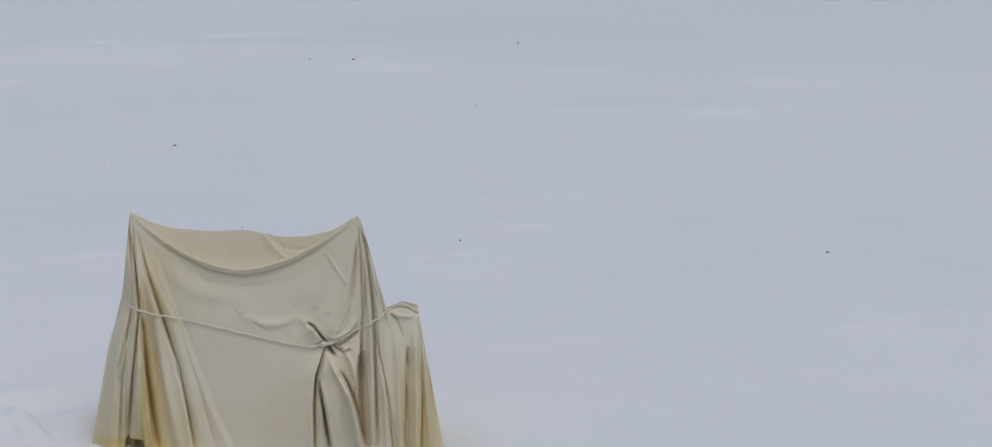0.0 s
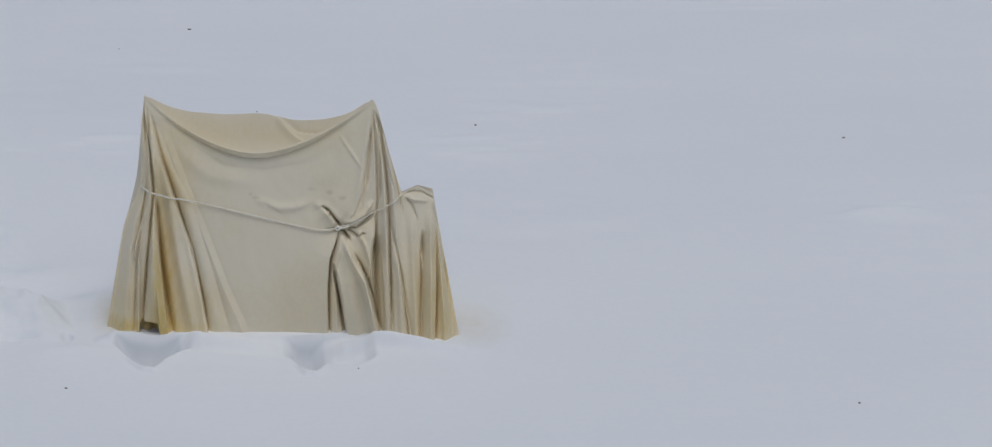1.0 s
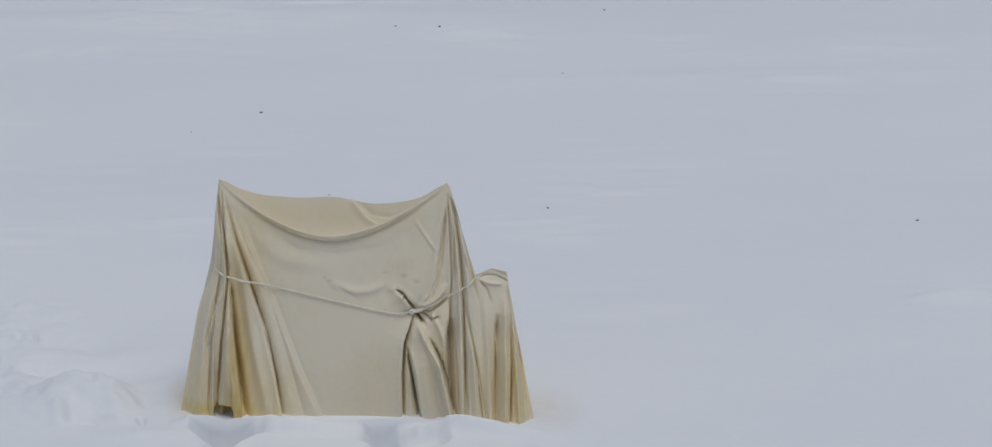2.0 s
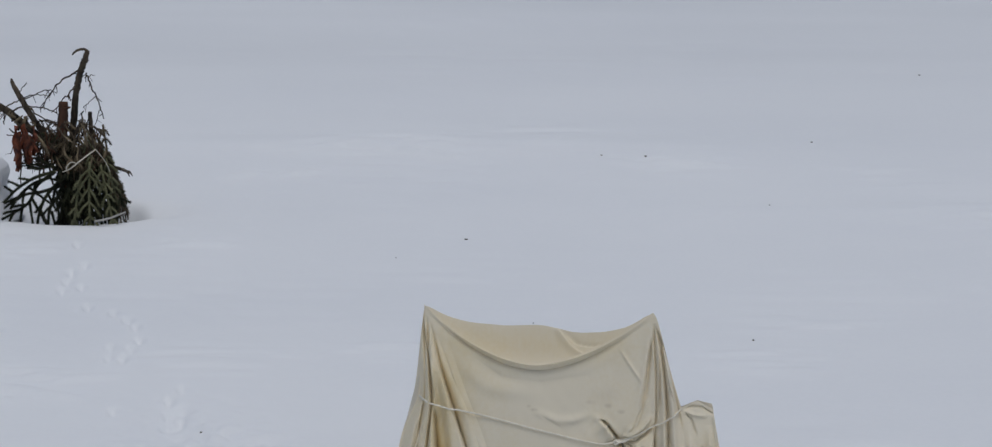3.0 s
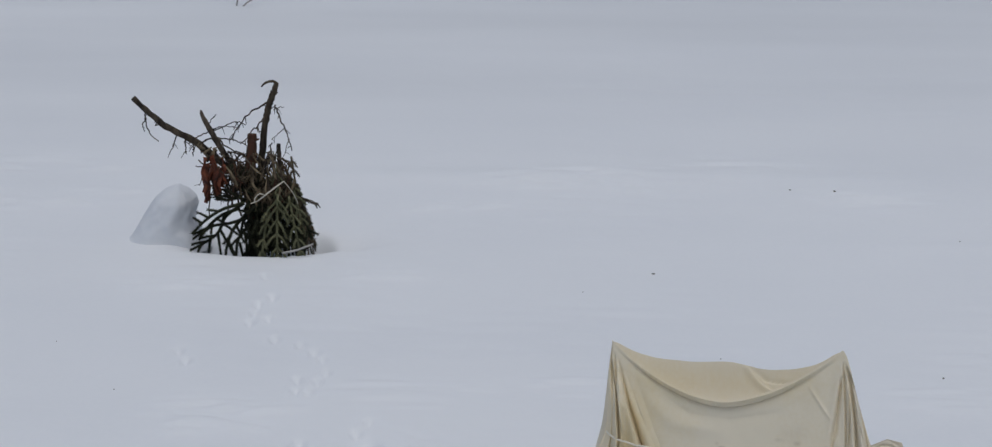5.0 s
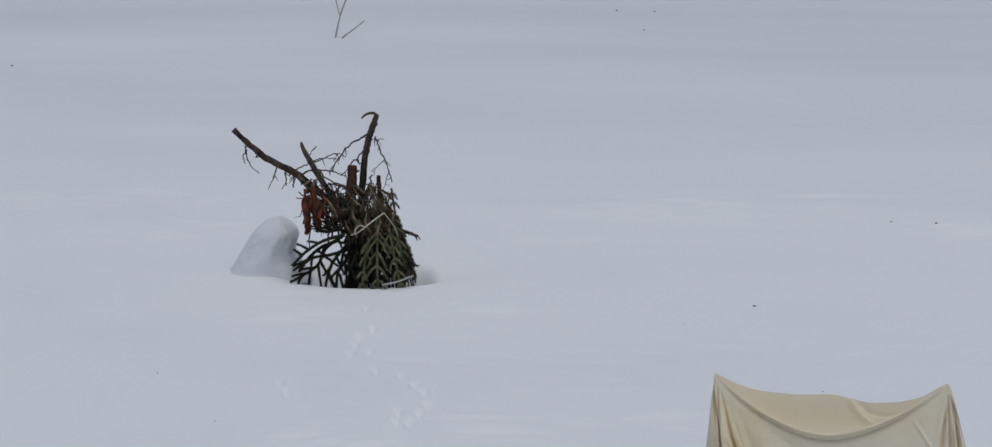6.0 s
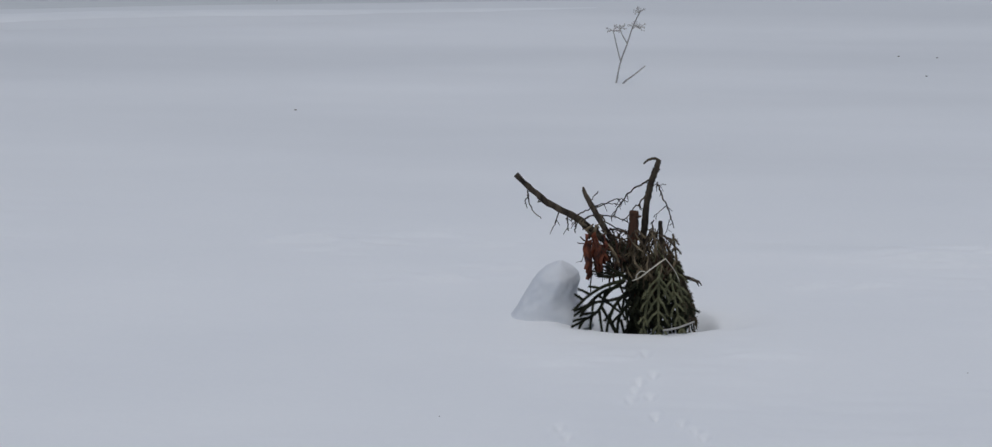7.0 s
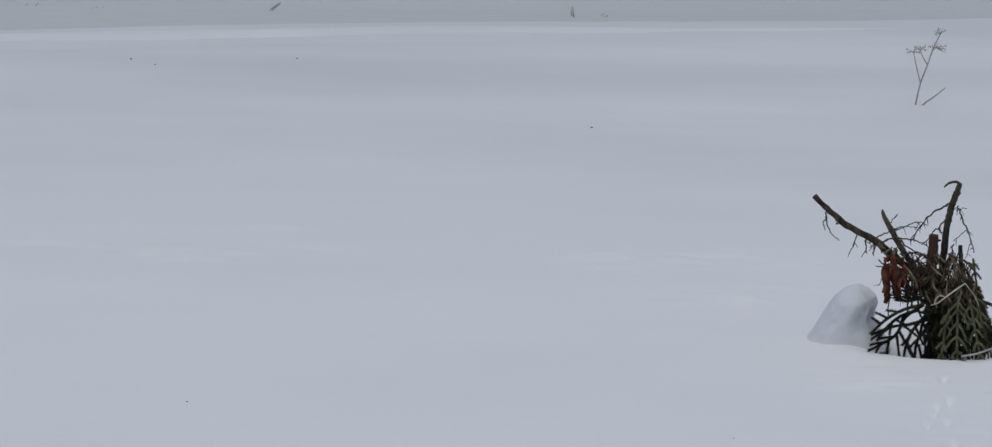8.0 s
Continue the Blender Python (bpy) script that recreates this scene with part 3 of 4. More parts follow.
def front_grid(columns=1000, rows=380):
    q = np.linspace(hem(166), hem(728), columns)
    s = np.clip((q - 0.60) / (1.44 - 0.60), 0, 1)
    tx = LEFT[0] + (RIGHT[0] - LEFT[0]) * s
    tz = ridge_z(s)
    side = q > 1.652
    tx = np.where(side, np.interp(q, [1.652, 1.672, 1.715, 1.78, 1.92], [1.467, 1.622, 1.711, 1.799, 1.803]), tx)
    tz = np.where(side, np.interp(q, [1.652, 1.672, 1.715, 1.78, 1.92], [1.236, 0.742, 0.780, 0.738, 0.734]), tz)
    lift = 0.075 * np.exp(-((q - hem(236)) / 0.058) ** 12)
    bz = -0.07 + lift * 1.85
    w = np.linspace(0, 1, rows)[:, None]
    x = tx + (q - tx) * w ** (1 - 0.45 * np.clip((q - 1.44) / 0.12, 0, 1) * np.clip((1.700 - q) / 0.045, 0, 1))
    z = tz + (bz - tz) * w
    drop = tz - z
    # the cord draws the sheet in
    cord = np.interp(x, [0.16, 0.44, 0.79, 1.14, 1.26, 1.50, 1.63, 1.75], [0.769, 0.703, 0.626, 0.55, 0.551, 0.655, 0.739, 0.70])
    tight = np.exp(-((z - cord) / 0.11) ** 2)
    waist = np.exp(-((z - cord) / np.where(z > cord, 0.28, 0.13)) ** 2)
    x = x + 0.054 * waist * np.clip((0.42 - q) / 0.4, 0, 1) + 0.02 * tight * np.clip((1.46 - q) / 0.2, 0, 1) * (q > 1.25)
    out = np.zeros_like(x)
    for folds, raised, sunk, narrow in ((LEFT_FOLDS, 1.1, 1.25, 0.65), (RIGHT_FOLDS, 1.1, 0.9, 0.6)):
        for line, deep, wide in folds:
            out += bump_line(x, z, line, deep * (raised if deep > 0 else sunk), wide * (1.0 if deep > 0 else narrow), 0.14)
    for line, deep, wide in KNOT_FOLDS:
        out += bump_line(x, z, line, deep, wide * (1.0 if deep > 0 else 0.75), 0.16)
    for line, high, edge, reach in TUCKS:
        out += tuck_line(x, z, line, high, edge, reach)
    for line, deep, wide in WRINKLES:
        out += bump_line(x, z, line, deep, wide, 0.3)
    out = out * (1 - (0.55 + 0.33 * np.exp(-((x - 1.33) / 0.13) ** 4)) * np.clip((w - 0.80) / 0.20, 0, 1) ** 1.5)
    out -= 0.045 * np.exp(-((x - KNOT[0]) / 0.08) ** 2 - ((z - KNOT[1]) / 0.06) ** 2)
    roll = np.sin(np.pi * s) ** 1.1 * (~side)
    out += roll * (0.046 * np.exp(-((drop - 0.008) / 0.016) ** 2) - 0.020 * np.exp(-(np.abs(drop - 0.036) / 0.012) ** 1.5) + 0.006 * np.exp(-((drop - 0.09) / 0.03) ** 2))
    out += 0.05 * np.sin(np.pi * s) * np.sin(np.pi * np.clip(w, 0, 1)) * (~side) * 0.5
    out += 0.006 * (lattice(x / 0.16, z / 0.22, 21) - 0.5) + 0.0025 * (lattice(x / 0.05, z / 0.06, 22) - 0.5)
    y = front_y(x, z) - out
    y = y - 0.15 * w * np.clip((q - 1.44) / 0.47, 0, 1)
    # the edges turn back round the sides
    y = y + 0.10 * np.clip((0.08 - q) / 0.113, 0, 1) ** 2 * w + 0.10 * np.clip((q - 1.83) / 0.08, 0, 1) ** 2
    return np.stack([x, y, z], -1)


front = front_grid()


def roof_grid(rows=44):
    q = np.linspace(0, 1, 220)
    ridge = front[0]
    qs = np.linspace(hem(166), hem(728), len(ridge))
    pick = [np.interp(0.60 + 0.84 * q, qs, ridge[:, k]) for k in range(3)]
    rx = LEFT[0] + (RIGHT[0] - LEFT[0]) * q
    rz = np.interp(q, [0, 0.1, 0.2, 0.36, 0.52, 0.60, 0.68, 0.80, 0.9, 1], [1.258, 1.180, 1.140, 1.118, 1.126, 1.104, 1.085, 1.100, 1.140, 1.238])
    rz = np.convolve(np.pad(rz, 8, mode="edge"), np.ones(17) / 17, mode="valid")
    ry = 17.896 - 0.105 * q + 0.10 * np.sin(np.pi * q) ** 0.7
    w = np.linspace(0, 1, rows)[:, None]
    x, y, z = [a + (b - a) * w for a, b in zip(pick, (rx, ry, rz))]
    z = z - 0.13 * np.sin(np.pi * w ** 0.8) * np.sin(np.pi * q) + 0.010 * (lattice(x / 0.13, y / 0.1, 31) - 0.5) * np.sin(np.pi * w)
    z += bump_line(x, w + 0 * x, [(0.93, 1.0), (1.00, 0.80), (1.10, 0.55)], 0.022, 0.018)
    z += bump_line(x, w + 0 * x, [(0.99, 1.0), (1.06, 0.85), (1.18, 0.75)], -0.020, 0.018)
    return np.stack([x, y, z], -1)


roof = roof_grid()


def back_grid(rows=60, columns=200):
    u = np.linspace(0, 1, columns)
    rim = roof[-1]
    k = np.clip((u - 0.12) / 0.62, 0, 1) * (len(rim) - 1)
    top = np.stack([np.interp(k, np.arange(len(rim)), rim[:, j]) for j in range(3)], -1)
    end = u > 0.74
    tail = [np.interp(u, [0.74, 0.86, 0.93, 1.0], v) for v in ([1.467, 1.622, 1.711, 1.803], [17.791, 17.62, 17.62, 17.70], [1.236, 0.742, 0.780, 0.734])]
    top = np.where(end[:, None], np.stack(tail, -1), top)
    foot = np.stack([np.interp(u, [0, 0.1, 0.3, 0.75, 0.92, 1], v) for v in ([-0.054, 0.01, 0.35, 1.5, 1.86, 1.931], [17.57, 18.1, 18.42, 18.36, 18.0, 17.40], [-0.07] * 6)], -1)
    w = np.linspace(0, 1, rows)[:, None, None]
    g = top + (foot - top) * w
    g[..., 0] += 0.058 * np.exp(-((g[..., 2] - 0.77) / np.where(g[..., 2] > 0.77, 0.28, 0.13)) ** 2) * np.clip(1 - u / 0.14, 0, 1)
    g[..., 1] += 0.035 * np.sin(u * 90) * w[..., 0] * np.sin(np.pi * u)
    return g


cover = thing("draped_plant_cover", "cream canvas sheet draped over stakes, tied with white cord", "plant cover", (0.9, 17.8, 0))
shift = np.array((0.9, 17.8, 0))
part("sheet", sheet_mesh("sheet", [front - shift, roof - shift, back_grid() - shift], CANVAS), cover)


def inner_fold():
    """The back half of the pleat, seen through its lifted hem."""
    u, v = np.meshgrid(np.linspace(0, 1, 40), np.linspace(0, 1, 24))
    x = hem(223) + (hem(250) - hem(223)) * u
    z = 0.125 - 0.185 * v
    y = front_y(x, z) + 0.040 + 0.03 * u + 0.03 * np.sin(u * 9 + v * 1.5) * v
    return np.stack([x, y, z], -1)


part("inner_fold", sheet_mesh("inner_fold", [inner_fold() - shift], CANVAS), cover, "shaded golden inner fold of canvas")


def on_front(x, z, off=0.0):
    k = np.argmin((front[..., 0] - x) ** 2 + (front[..., 2] - z) ** 2)
    p = front.reshape(-1, 3)[k] - shift
    return Vector((x - 0.9, p[1] - off, z))


def cord_mesh(line, radius):
    """A twisted cord: three strands round a line."""
    bm = bmesh.new()
    for s in range(3):
        pts = []
        for i, q in enumerate(line):
            h = i * 0.55 + s * math.tau / 3
            pts.append(q + Vector((0.3 * math.sin(h), -math.cos(h) * 0.6, math.sin(h))) * radius * 0.5)
        tube(bm, pts, [radius * 0.62], 6)
    return finish(bm, "cord", ROPE)


def smooth_line(line, rounds=40):
    lie = list(line)
    for turn in range(rounds):
        line = [line[0], *[(a + 2 * b + c) / 4 for a, b, c in zip(line, line[1:], line[2:])], line[-1]]
        if turn < rounds - 6:
            line = [Vector((a.x, min(a.y, b.y), a.z)) for a, b in zip(line, lie)]
    return line


CORD = [(0.165, 0.769), (0.30, 0.737), (0.435, 0.703), (0.61, 0.665), (0.787, 0.626), (0.96, 0.588), (1.138, 0.553), (1.20, 0.548), (1.262, 0.552)]
CORD_END = [(1.262, 0.552), (1.33, 0.575), (1.42, 0.62), (1.495, 0.657), (1.56, 0.70), (1.622, 0.737)]
run = [on_front(q.x, q.z, 0.010) for q in glide([(x, 0, z) for x, z in CORD], 14)]
cord = part("cord", cord_mesh(smooth_line(run), 0.0052), cover, "off-white twisted cord")
run2 = [on_front(q.x, q.z, 0.010) for q in glide([(x, 0, z) for x, z in CORD_END], 14)]
part("cord", cord_mesh(smooth_line(run2), 0.0052), cover, "off-white twisted cord")
behind = glide([run[0], (-0.70, 0.25, 0.76), (-0.2, 0.46, 0.70), (0.4, 0.42, 0.60), (0.78, 0.16, 0.56), (0.76, -0.10, 0.66), run2[-1]], 16)
part("cord", cord_mesh(behind, 0.0052), cover, "off-white twisted cord")
bm = bmesh.new()
kc = on_front(1.262, 0.550, 0.016)
tube(bm, [kc + Vector((0.014 * math.cos(a), -0.004, 0.010 * math.sin(a))) for a in (math.tau * i / 14 for i in range(13))], [0.008], 6)
tube(bm, glide([kc + Vector((0, -0.01, 0)), kc + Vector((0.05, -0.006, 0.008)), kc + Vector((0.11, 0.004, 0.045))], 6), [0.008, 0.006], 6)
part("knot", finish(bm, "knot", ROPE), cord)


# ---------------------------------------------------------------- the brushwood bundle
rng = random.Random(7)
BX, BY = -2.50, 25.02
brush = thing("brushwood_bundle", "upright bundle of spruce branches and bare sticks in a snow hollow", "brushwood", (BX, BY, 0))


def local(x, z, y=25.0):
    return Vector((x - BX, y - BY, z))


def stick(name, points, radii, mat, label="", knobs=6, sides=9, parent=brush):
    bm = bmesh.new()
    line = glide([local(*p) if len(p) < 4 else Vector(p[:3]) for p in points], 7)
    line = [q + Vector((rng.uniform(-1, 1), rng.uniform(-1, 1), rng.uniform(-1, 1))) * radii[0] * 0.12 for q in line]
    tube(bm, line, radii, sides, 0.14, rng)
    for _ in range(knobs):
        k = rng.randrange(2, len(line) - 2)
        way = Vector((rng.uniform(-1, 1), rng.uniform(-1, 0.6), rng.uniform(-0.9, 0.5))).normalized()
        r = radii[0] * rng.uniform(0.25, 0.45)
        tube(bm, [line[k], line[k] + way * radii[0] * 1.3, line[k] + way * radii[0] * rng.uniform(1.8, 3.2)], [r, r * 0.5], 5, 0.2, rng)
    return part(name, finish(bm, name, mat), parent, label)


def twig(points, radius=0.006, mat=None, spurs=4, parent=brush):
    """A thin bare shoot with small side spurs."""
    bm = bmesh.new()
    line = glide([local(*p) for p in points], 6)
    line = [q + Vector((rng.uniform(-1, 1), rng.uniform(-1, 1), rng.uniform(-1, 1))) * 0.006 for q in line]
    tube(bm, line, [radius, radius * 0.55], 5, 0.1, rng)
    for _ in range(spurs):
        k = rng.randrange(1, len(line) - 1)
        way = Vector((rng.uniform(-1, 1), rng.uniform(-0.6, 0.6), rng.uniform(-1, 0.4))).normalized() * rng.uniform(0.02, 0.055)
        tube(bm, [line[k], line[k] + way * 0.5 + Vector((0, 0, -0.006)), line[k] + way + Vector((0, 0, -0.02))], [radius * 0.6, radius * 0.3], 4)
    return part("twig", finish(bm, "twig", mat or BARK), parent)


pole = stick("leaning_stick", [(-3.427, 1.157), (-3.206, 0.955), (-2.973, 0.826), (-2.812, 0.688, 25.03), (-2.62, 0.46, 25.15), (-2.50, 0.10, 25.2)], [0.022, 0.025, 0.029, 0.029, 0.026], BARK,
             "mossy leaning stick with broken end", 16)
stick("pointed_stick", [(-2.906, 1.062), (-2.895, 1.02), (-2.844, 0.919), (-2.739, 0.725, 25.03), (-2.62, 0.50, 25.12), (-2.50, 0.1, 25.2)], [0.008, 0.022, 0.024, 0.023], BARK, "", 5)
crook = stick("crooked_stick", [(-2.321, 1.282), (-2.340, 1.215), (-2.368, 1.140), (-2.405, 0.996), (-2.436, 0.755), (-2.46, 0.40), (-2.47, -0.05)], [0.019, 0.026, 0.025, 0.026, 0.029], BARK, "", 14)
stick("hook", [(-2.318, 1.275), (-2.345, 1.292), (-2.390, 1.287), (-2.420, 1.268), (-2.436, 1.250)], [0.012, 0.010, 0.006], TAN, "tan hook of torn wood", 0, parent=crook)
stick("stump_stick", [(-2.512, 0.885), (-2.520, 0.75), (-2.530, 0.50), (-2.50, -0.05)], [0.034, 0.042, 0.046], RED_BARK, "thick red-brown stick", 5, 11)
stick("short_stick", [(-2.313, 0.800), (-2.306, 0.62), (-2.33, 0.30), (-2.38, -0.05)], [0.016, 0.020, 0.022], BARK, "", 4)
stick("short_stick", [(-2.62, 0.60, 25.1), (-2.56, 0.3, 25.1), (-2.5, -0.1, 25.1)], [0.018, 0.020], RED_BARK, "", 3)

for pts, r, s in [
    ([(-2.366, 1.150), (-2.46, 1.085), (-2.560, 1.015), (-2.62, 0.93), (-2.695, 0.815)], 0.008, 5),
    ([(-2.40, 1.04), (-2.46, 0.96), (-2.52, 0.89), (-2.60, 0.80)], 0.007, 4),
    ([(-2.340, 1.105), (-2.300, 1.020), (-2.262, 0.92), (-2.235, 0.83), (-2.212, 0.745)], 0.007, 6),
    ([(-2.345, 1.07), (-2.31, 1.09), (-2.265, 1.09)], 0.004, 1),
    ([(-2.262, 0.92), (-2.31, 0.88), (-2.36, 0.84)], 0.004, 2),
    ([(-2.235, 0.83), (-2.25, 0.77), (-2.27, 0.71)], 0.004, 1),
    ([(-3.335, 1.060), (-3.338, 0.970), (-3.30, 0.88), (-3.227, 0.816)], 0.006, 0),
    ([(-3.338, 0.985), (-3.352, 0.95), (-3.345, 0.90)], 0.006, 0),
    ([(-3.095, 0.88), (-3.12, 0.80), (-3.155, 0.72)], 0.006, 3),
    ([(-3.02, 0.85), (-3.03, 0.78), (-3.02, 0.72)], 0.007, 3),
    ([(-2.96, 0.82), (-2.965, 0.76), (-2.975, 0.70)], 0.007, 2),
    ([(-2.985, 0.825), (-2.87, 0.88), (-2.75, 0.93), (-2.63, 0.965), (-2.56, 0.955)], 0.006, 5),
    ([(-2.93, 0.80), (-2.80, 0.85), (-2.68, 0.84), (-2.56, 0.80)], 0.007, 4),
    ([(-2.86, 0.90), (-2.74, 0.945), (-2.62, 0.93)], 0.005, 4),
    ([(-2.80, 0.85), (-2.70, 0.77), (-2.58, 0.72)], 0.007, 4),
    ([(-2.85, 0.95), (-2.815, 1.00), (-2.79, 1.03)], 0.004, 1),
    ([(-2.76, 0.70), (-2.64, 0.74), (-2.50, 0.70)], 0.007, 5),
    ([(-2.31, 0.70), (-2.24, 0.65), (-2.19, 0.59)], 0.011, 4),
    ([(-2.25, 0.42), (-2.12, 0.36), (-2.010, 0.318)], 0.014, 5),
    ([(-2.20, 0.40), (-2.10, 0.35), (-2.03, 0.345)], 0.007, 3),
    ([(-2.88, 0.62), (-2.91, 0.50), (-2.93, 0.48)], 0.004, 2),
    ([(-2.858, 0.60), (-2.855, 0.40), (-2.865, 0.20)], 0.008, 2),
]:
    twig([(*p, 25.0 + rng.uniform(-0.05, 0.05)) for p in pts], r, None, s)
# a tangle of brown shoots in the upper half
for k in range(46):
    x, z = rng.uniform(-2.74, -2.24), rng.uniform(0.36, 0.74)
    dx, dz = rng.uniform(-0.10, 0.10), rng.uniform(0.05, 0.16)
    y = 24.92 + rng.uniform(-0.12, 0.15)
    twig([(x, z - dz, y), (x + dx * 0.5, z, y + rng.uniform(-0.03, 0.03)), (x + dx, z + dz * 0.6, y)], rng.uniform(0.005, 0.009), RED_BARK if k % 3 == 0 else BARK, 3)


def needle_shoot(bm, line, length, density, thick):
    """A needled shoot: a slim stem and flat needles all round it."""
    tube(bm, line, [thick, thick * 0.6], 4)
    for a, b in zip(line, line[1:]):
        way = b - a
        n = max(2, int(way.length * density))
        way.normalize()
        side = way.cross(Vector((0.3, 0.8, 0.5))).normalized()
        other = way.cross(side)
        for _ in range(n):
            p = a.lerp(b, rng.random())
            h = rng.uniform(0, math.tau)
            out = (side * math.cos(h) + other * math.sin(h)) * 0.9 + way * rng.uniform(0.35, 0.7)
            out = out.normalized() * length * rng.uniform(0.75, 1.1)
            wide = out.cross(way).normalized() * 0.0035
            v = [bm.verts.new(q) for q in (p - wide, p + wide, p + out * 0.8 + wide * 0.7, p + out)]
            bm.faces.new(v)


def frond(top, foot, facing, reach, mat, count=9, density=520, bend=0.04, core=0.009, needle=0.030):
    """A spruce branch that hangs from top to foot, with paired side shoots."""
    bm = bmesh.new()
    top, foot, facing = Vector(top), Vector(foot), Vector(facing).normalized()
    line = glide([top, top.lerp(foot, 0.5) + facing * bend, foot], 6)
    needle_shoot(bm, line, needle, density, core)
    across = (foot - top).cross(facing).normalized()
    down = (foot - top).normalized()
    for k in range(count):
        t = 0.10 + 0.86 * k / count
        base = line[min(int(t * (len(line) - 1)), len(line) - 1)]
        for s in (-1, 1):
            size = reach * (1.05 - 0.65 * t) * rng.uniform(0.75, 1.15)
            way = (across * s * rng.uniform(0.55, 0.85) + down * rng.uniform(0.6, 0.9) + facing * rng.uniform(0.0, 0.22)).normalized()
            mid = base + way * size * 0.5 + facing * 0.012
            end = base + way * size + down * size * 0.18 + Vector((0, 0, -0.01))
            needle_shoot(bm, [base, mid, end], needle, density, core)
    return part("spruce_branch", finish(bm, "spruce_branch", mat), brush)


# a dense core, shade put in its dark needles, set back behind outer fronds
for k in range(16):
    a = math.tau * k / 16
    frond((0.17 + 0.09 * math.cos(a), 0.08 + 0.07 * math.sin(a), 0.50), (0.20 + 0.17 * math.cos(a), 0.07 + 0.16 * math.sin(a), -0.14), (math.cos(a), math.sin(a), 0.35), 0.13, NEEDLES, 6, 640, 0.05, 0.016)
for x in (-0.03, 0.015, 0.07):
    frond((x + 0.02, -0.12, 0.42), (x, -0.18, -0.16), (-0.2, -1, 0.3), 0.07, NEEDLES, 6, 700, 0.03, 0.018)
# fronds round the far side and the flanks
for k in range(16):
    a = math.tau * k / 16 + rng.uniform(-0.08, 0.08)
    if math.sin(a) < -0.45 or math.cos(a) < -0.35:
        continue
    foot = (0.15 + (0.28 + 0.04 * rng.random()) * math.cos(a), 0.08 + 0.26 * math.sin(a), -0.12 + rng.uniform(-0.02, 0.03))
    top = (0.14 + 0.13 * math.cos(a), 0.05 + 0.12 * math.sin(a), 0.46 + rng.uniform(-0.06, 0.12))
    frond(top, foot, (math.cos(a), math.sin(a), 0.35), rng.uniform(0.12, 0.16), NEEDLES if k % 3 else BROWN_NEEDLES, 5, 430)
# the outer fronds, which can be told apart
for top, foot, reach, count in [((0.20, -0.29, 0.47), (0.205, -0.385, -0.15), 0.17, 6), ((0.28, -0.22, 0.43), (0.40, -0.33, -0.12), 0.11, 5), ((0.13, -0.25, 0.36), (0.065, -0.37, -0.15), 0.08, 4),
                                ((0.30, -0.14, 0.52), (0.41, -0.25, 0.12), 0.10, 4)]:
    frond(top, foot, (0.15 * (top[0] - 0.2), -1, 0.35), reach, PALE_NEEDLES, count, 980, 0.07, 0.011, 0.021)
# the upper fronds are half dry and brown
for k in range(9):
    x = -0.10 + 0.36 * k / 8
    frond((x * 0.8 + 0.08, -0.07 + rng.uniform(-0.05, 0.1), 0.62 + rng.uniform(-0.08, 0.10)), (x * 1.1 + 0.08, -0.17, 0.30), (0, -1, 0.3), rng.uniform(0.06, 0.10), PALE_NEEDLES if k % 4 == 1 else BROWN_NEEDLES, 4, 420, 0.04, 0.009, 0.024)


for k in range(5):
    x = -0.21 + 0.05 * k
    frond((x + 0.05, -0.05, 0.67 - 0.02 * k), (x, -0.12, 0.42), (0, -1, 0.3), rng.uniform(0.05, 0.08), BROWN_NEEDLES if k % 2 else NEEDLES, 3, 420, 0.03, 0.009, 0.022)
for k in range(26):
    x, z = rng.uniform(-2.84, -2.50), rng.uniform(0.44, 0.72)
    dx, dz = rng.uniform(-0.12, 0.12), rng.uniform(0.03, 0.12)
    y = 24.94 + rng.uniform(-0.08, 0.12)
    twig([(x - dx, z - dz, y), (x, z, y + rng.uniform(-0.03, 0.03)), (x + dx, z + dz * 0.7, y)], rng.uniform(0.006, 0.011), RED_BARK if k % 4 == 0 else BARK, 3)


for k in range(14):
    x, z = rng.uniform(-2.47, -2.28), rng.uniform(0.62, 0.76)
    dx, dz = rng.uniform(-0.06, 0.06), rng.uniform(0.04, 0.10)
    y = 24.98 + rng.uniform(-0.08, 0.08)
    twig([(x - dx, z - dz, y), (x, z, y + rng.uniform(-0.03, 0.03)), (x + dx, z + dz * 0.6, y)], rng.uniform(0.006, 0.010), TAN if k % 3 == 0 else BARK, 3)


def bough(stem, prongs):
    """A sparse spruce bough over the snow: one stem and a few short side shoots, x and z each."""
    bm = bmesh.new()
    y = -0.20 + rng.uniform(-0.06, 0.03)
    needle_shoot(bm, glide([(x, y - 0.1 * max(0.0, 0.3 - z), z) for x, z in stem], 4), 0.025, 1150, 0.014)
    for a, b in prongs:
        a, b = Vector((a[0], y - 0.03, a[1])), Vector((b[0], y - 0.05 + rng.uniform(-0.03, 0.03), b[1]))
        needle_shoot(bm, [a, a.lerp(b, 0.5) + Vector((0, -0.01, 0.006)), b], 0.023, 1150, 0.012)
    return part("spruce_branch", finish(bm, "spruce_branch", NEEDLES), brush)


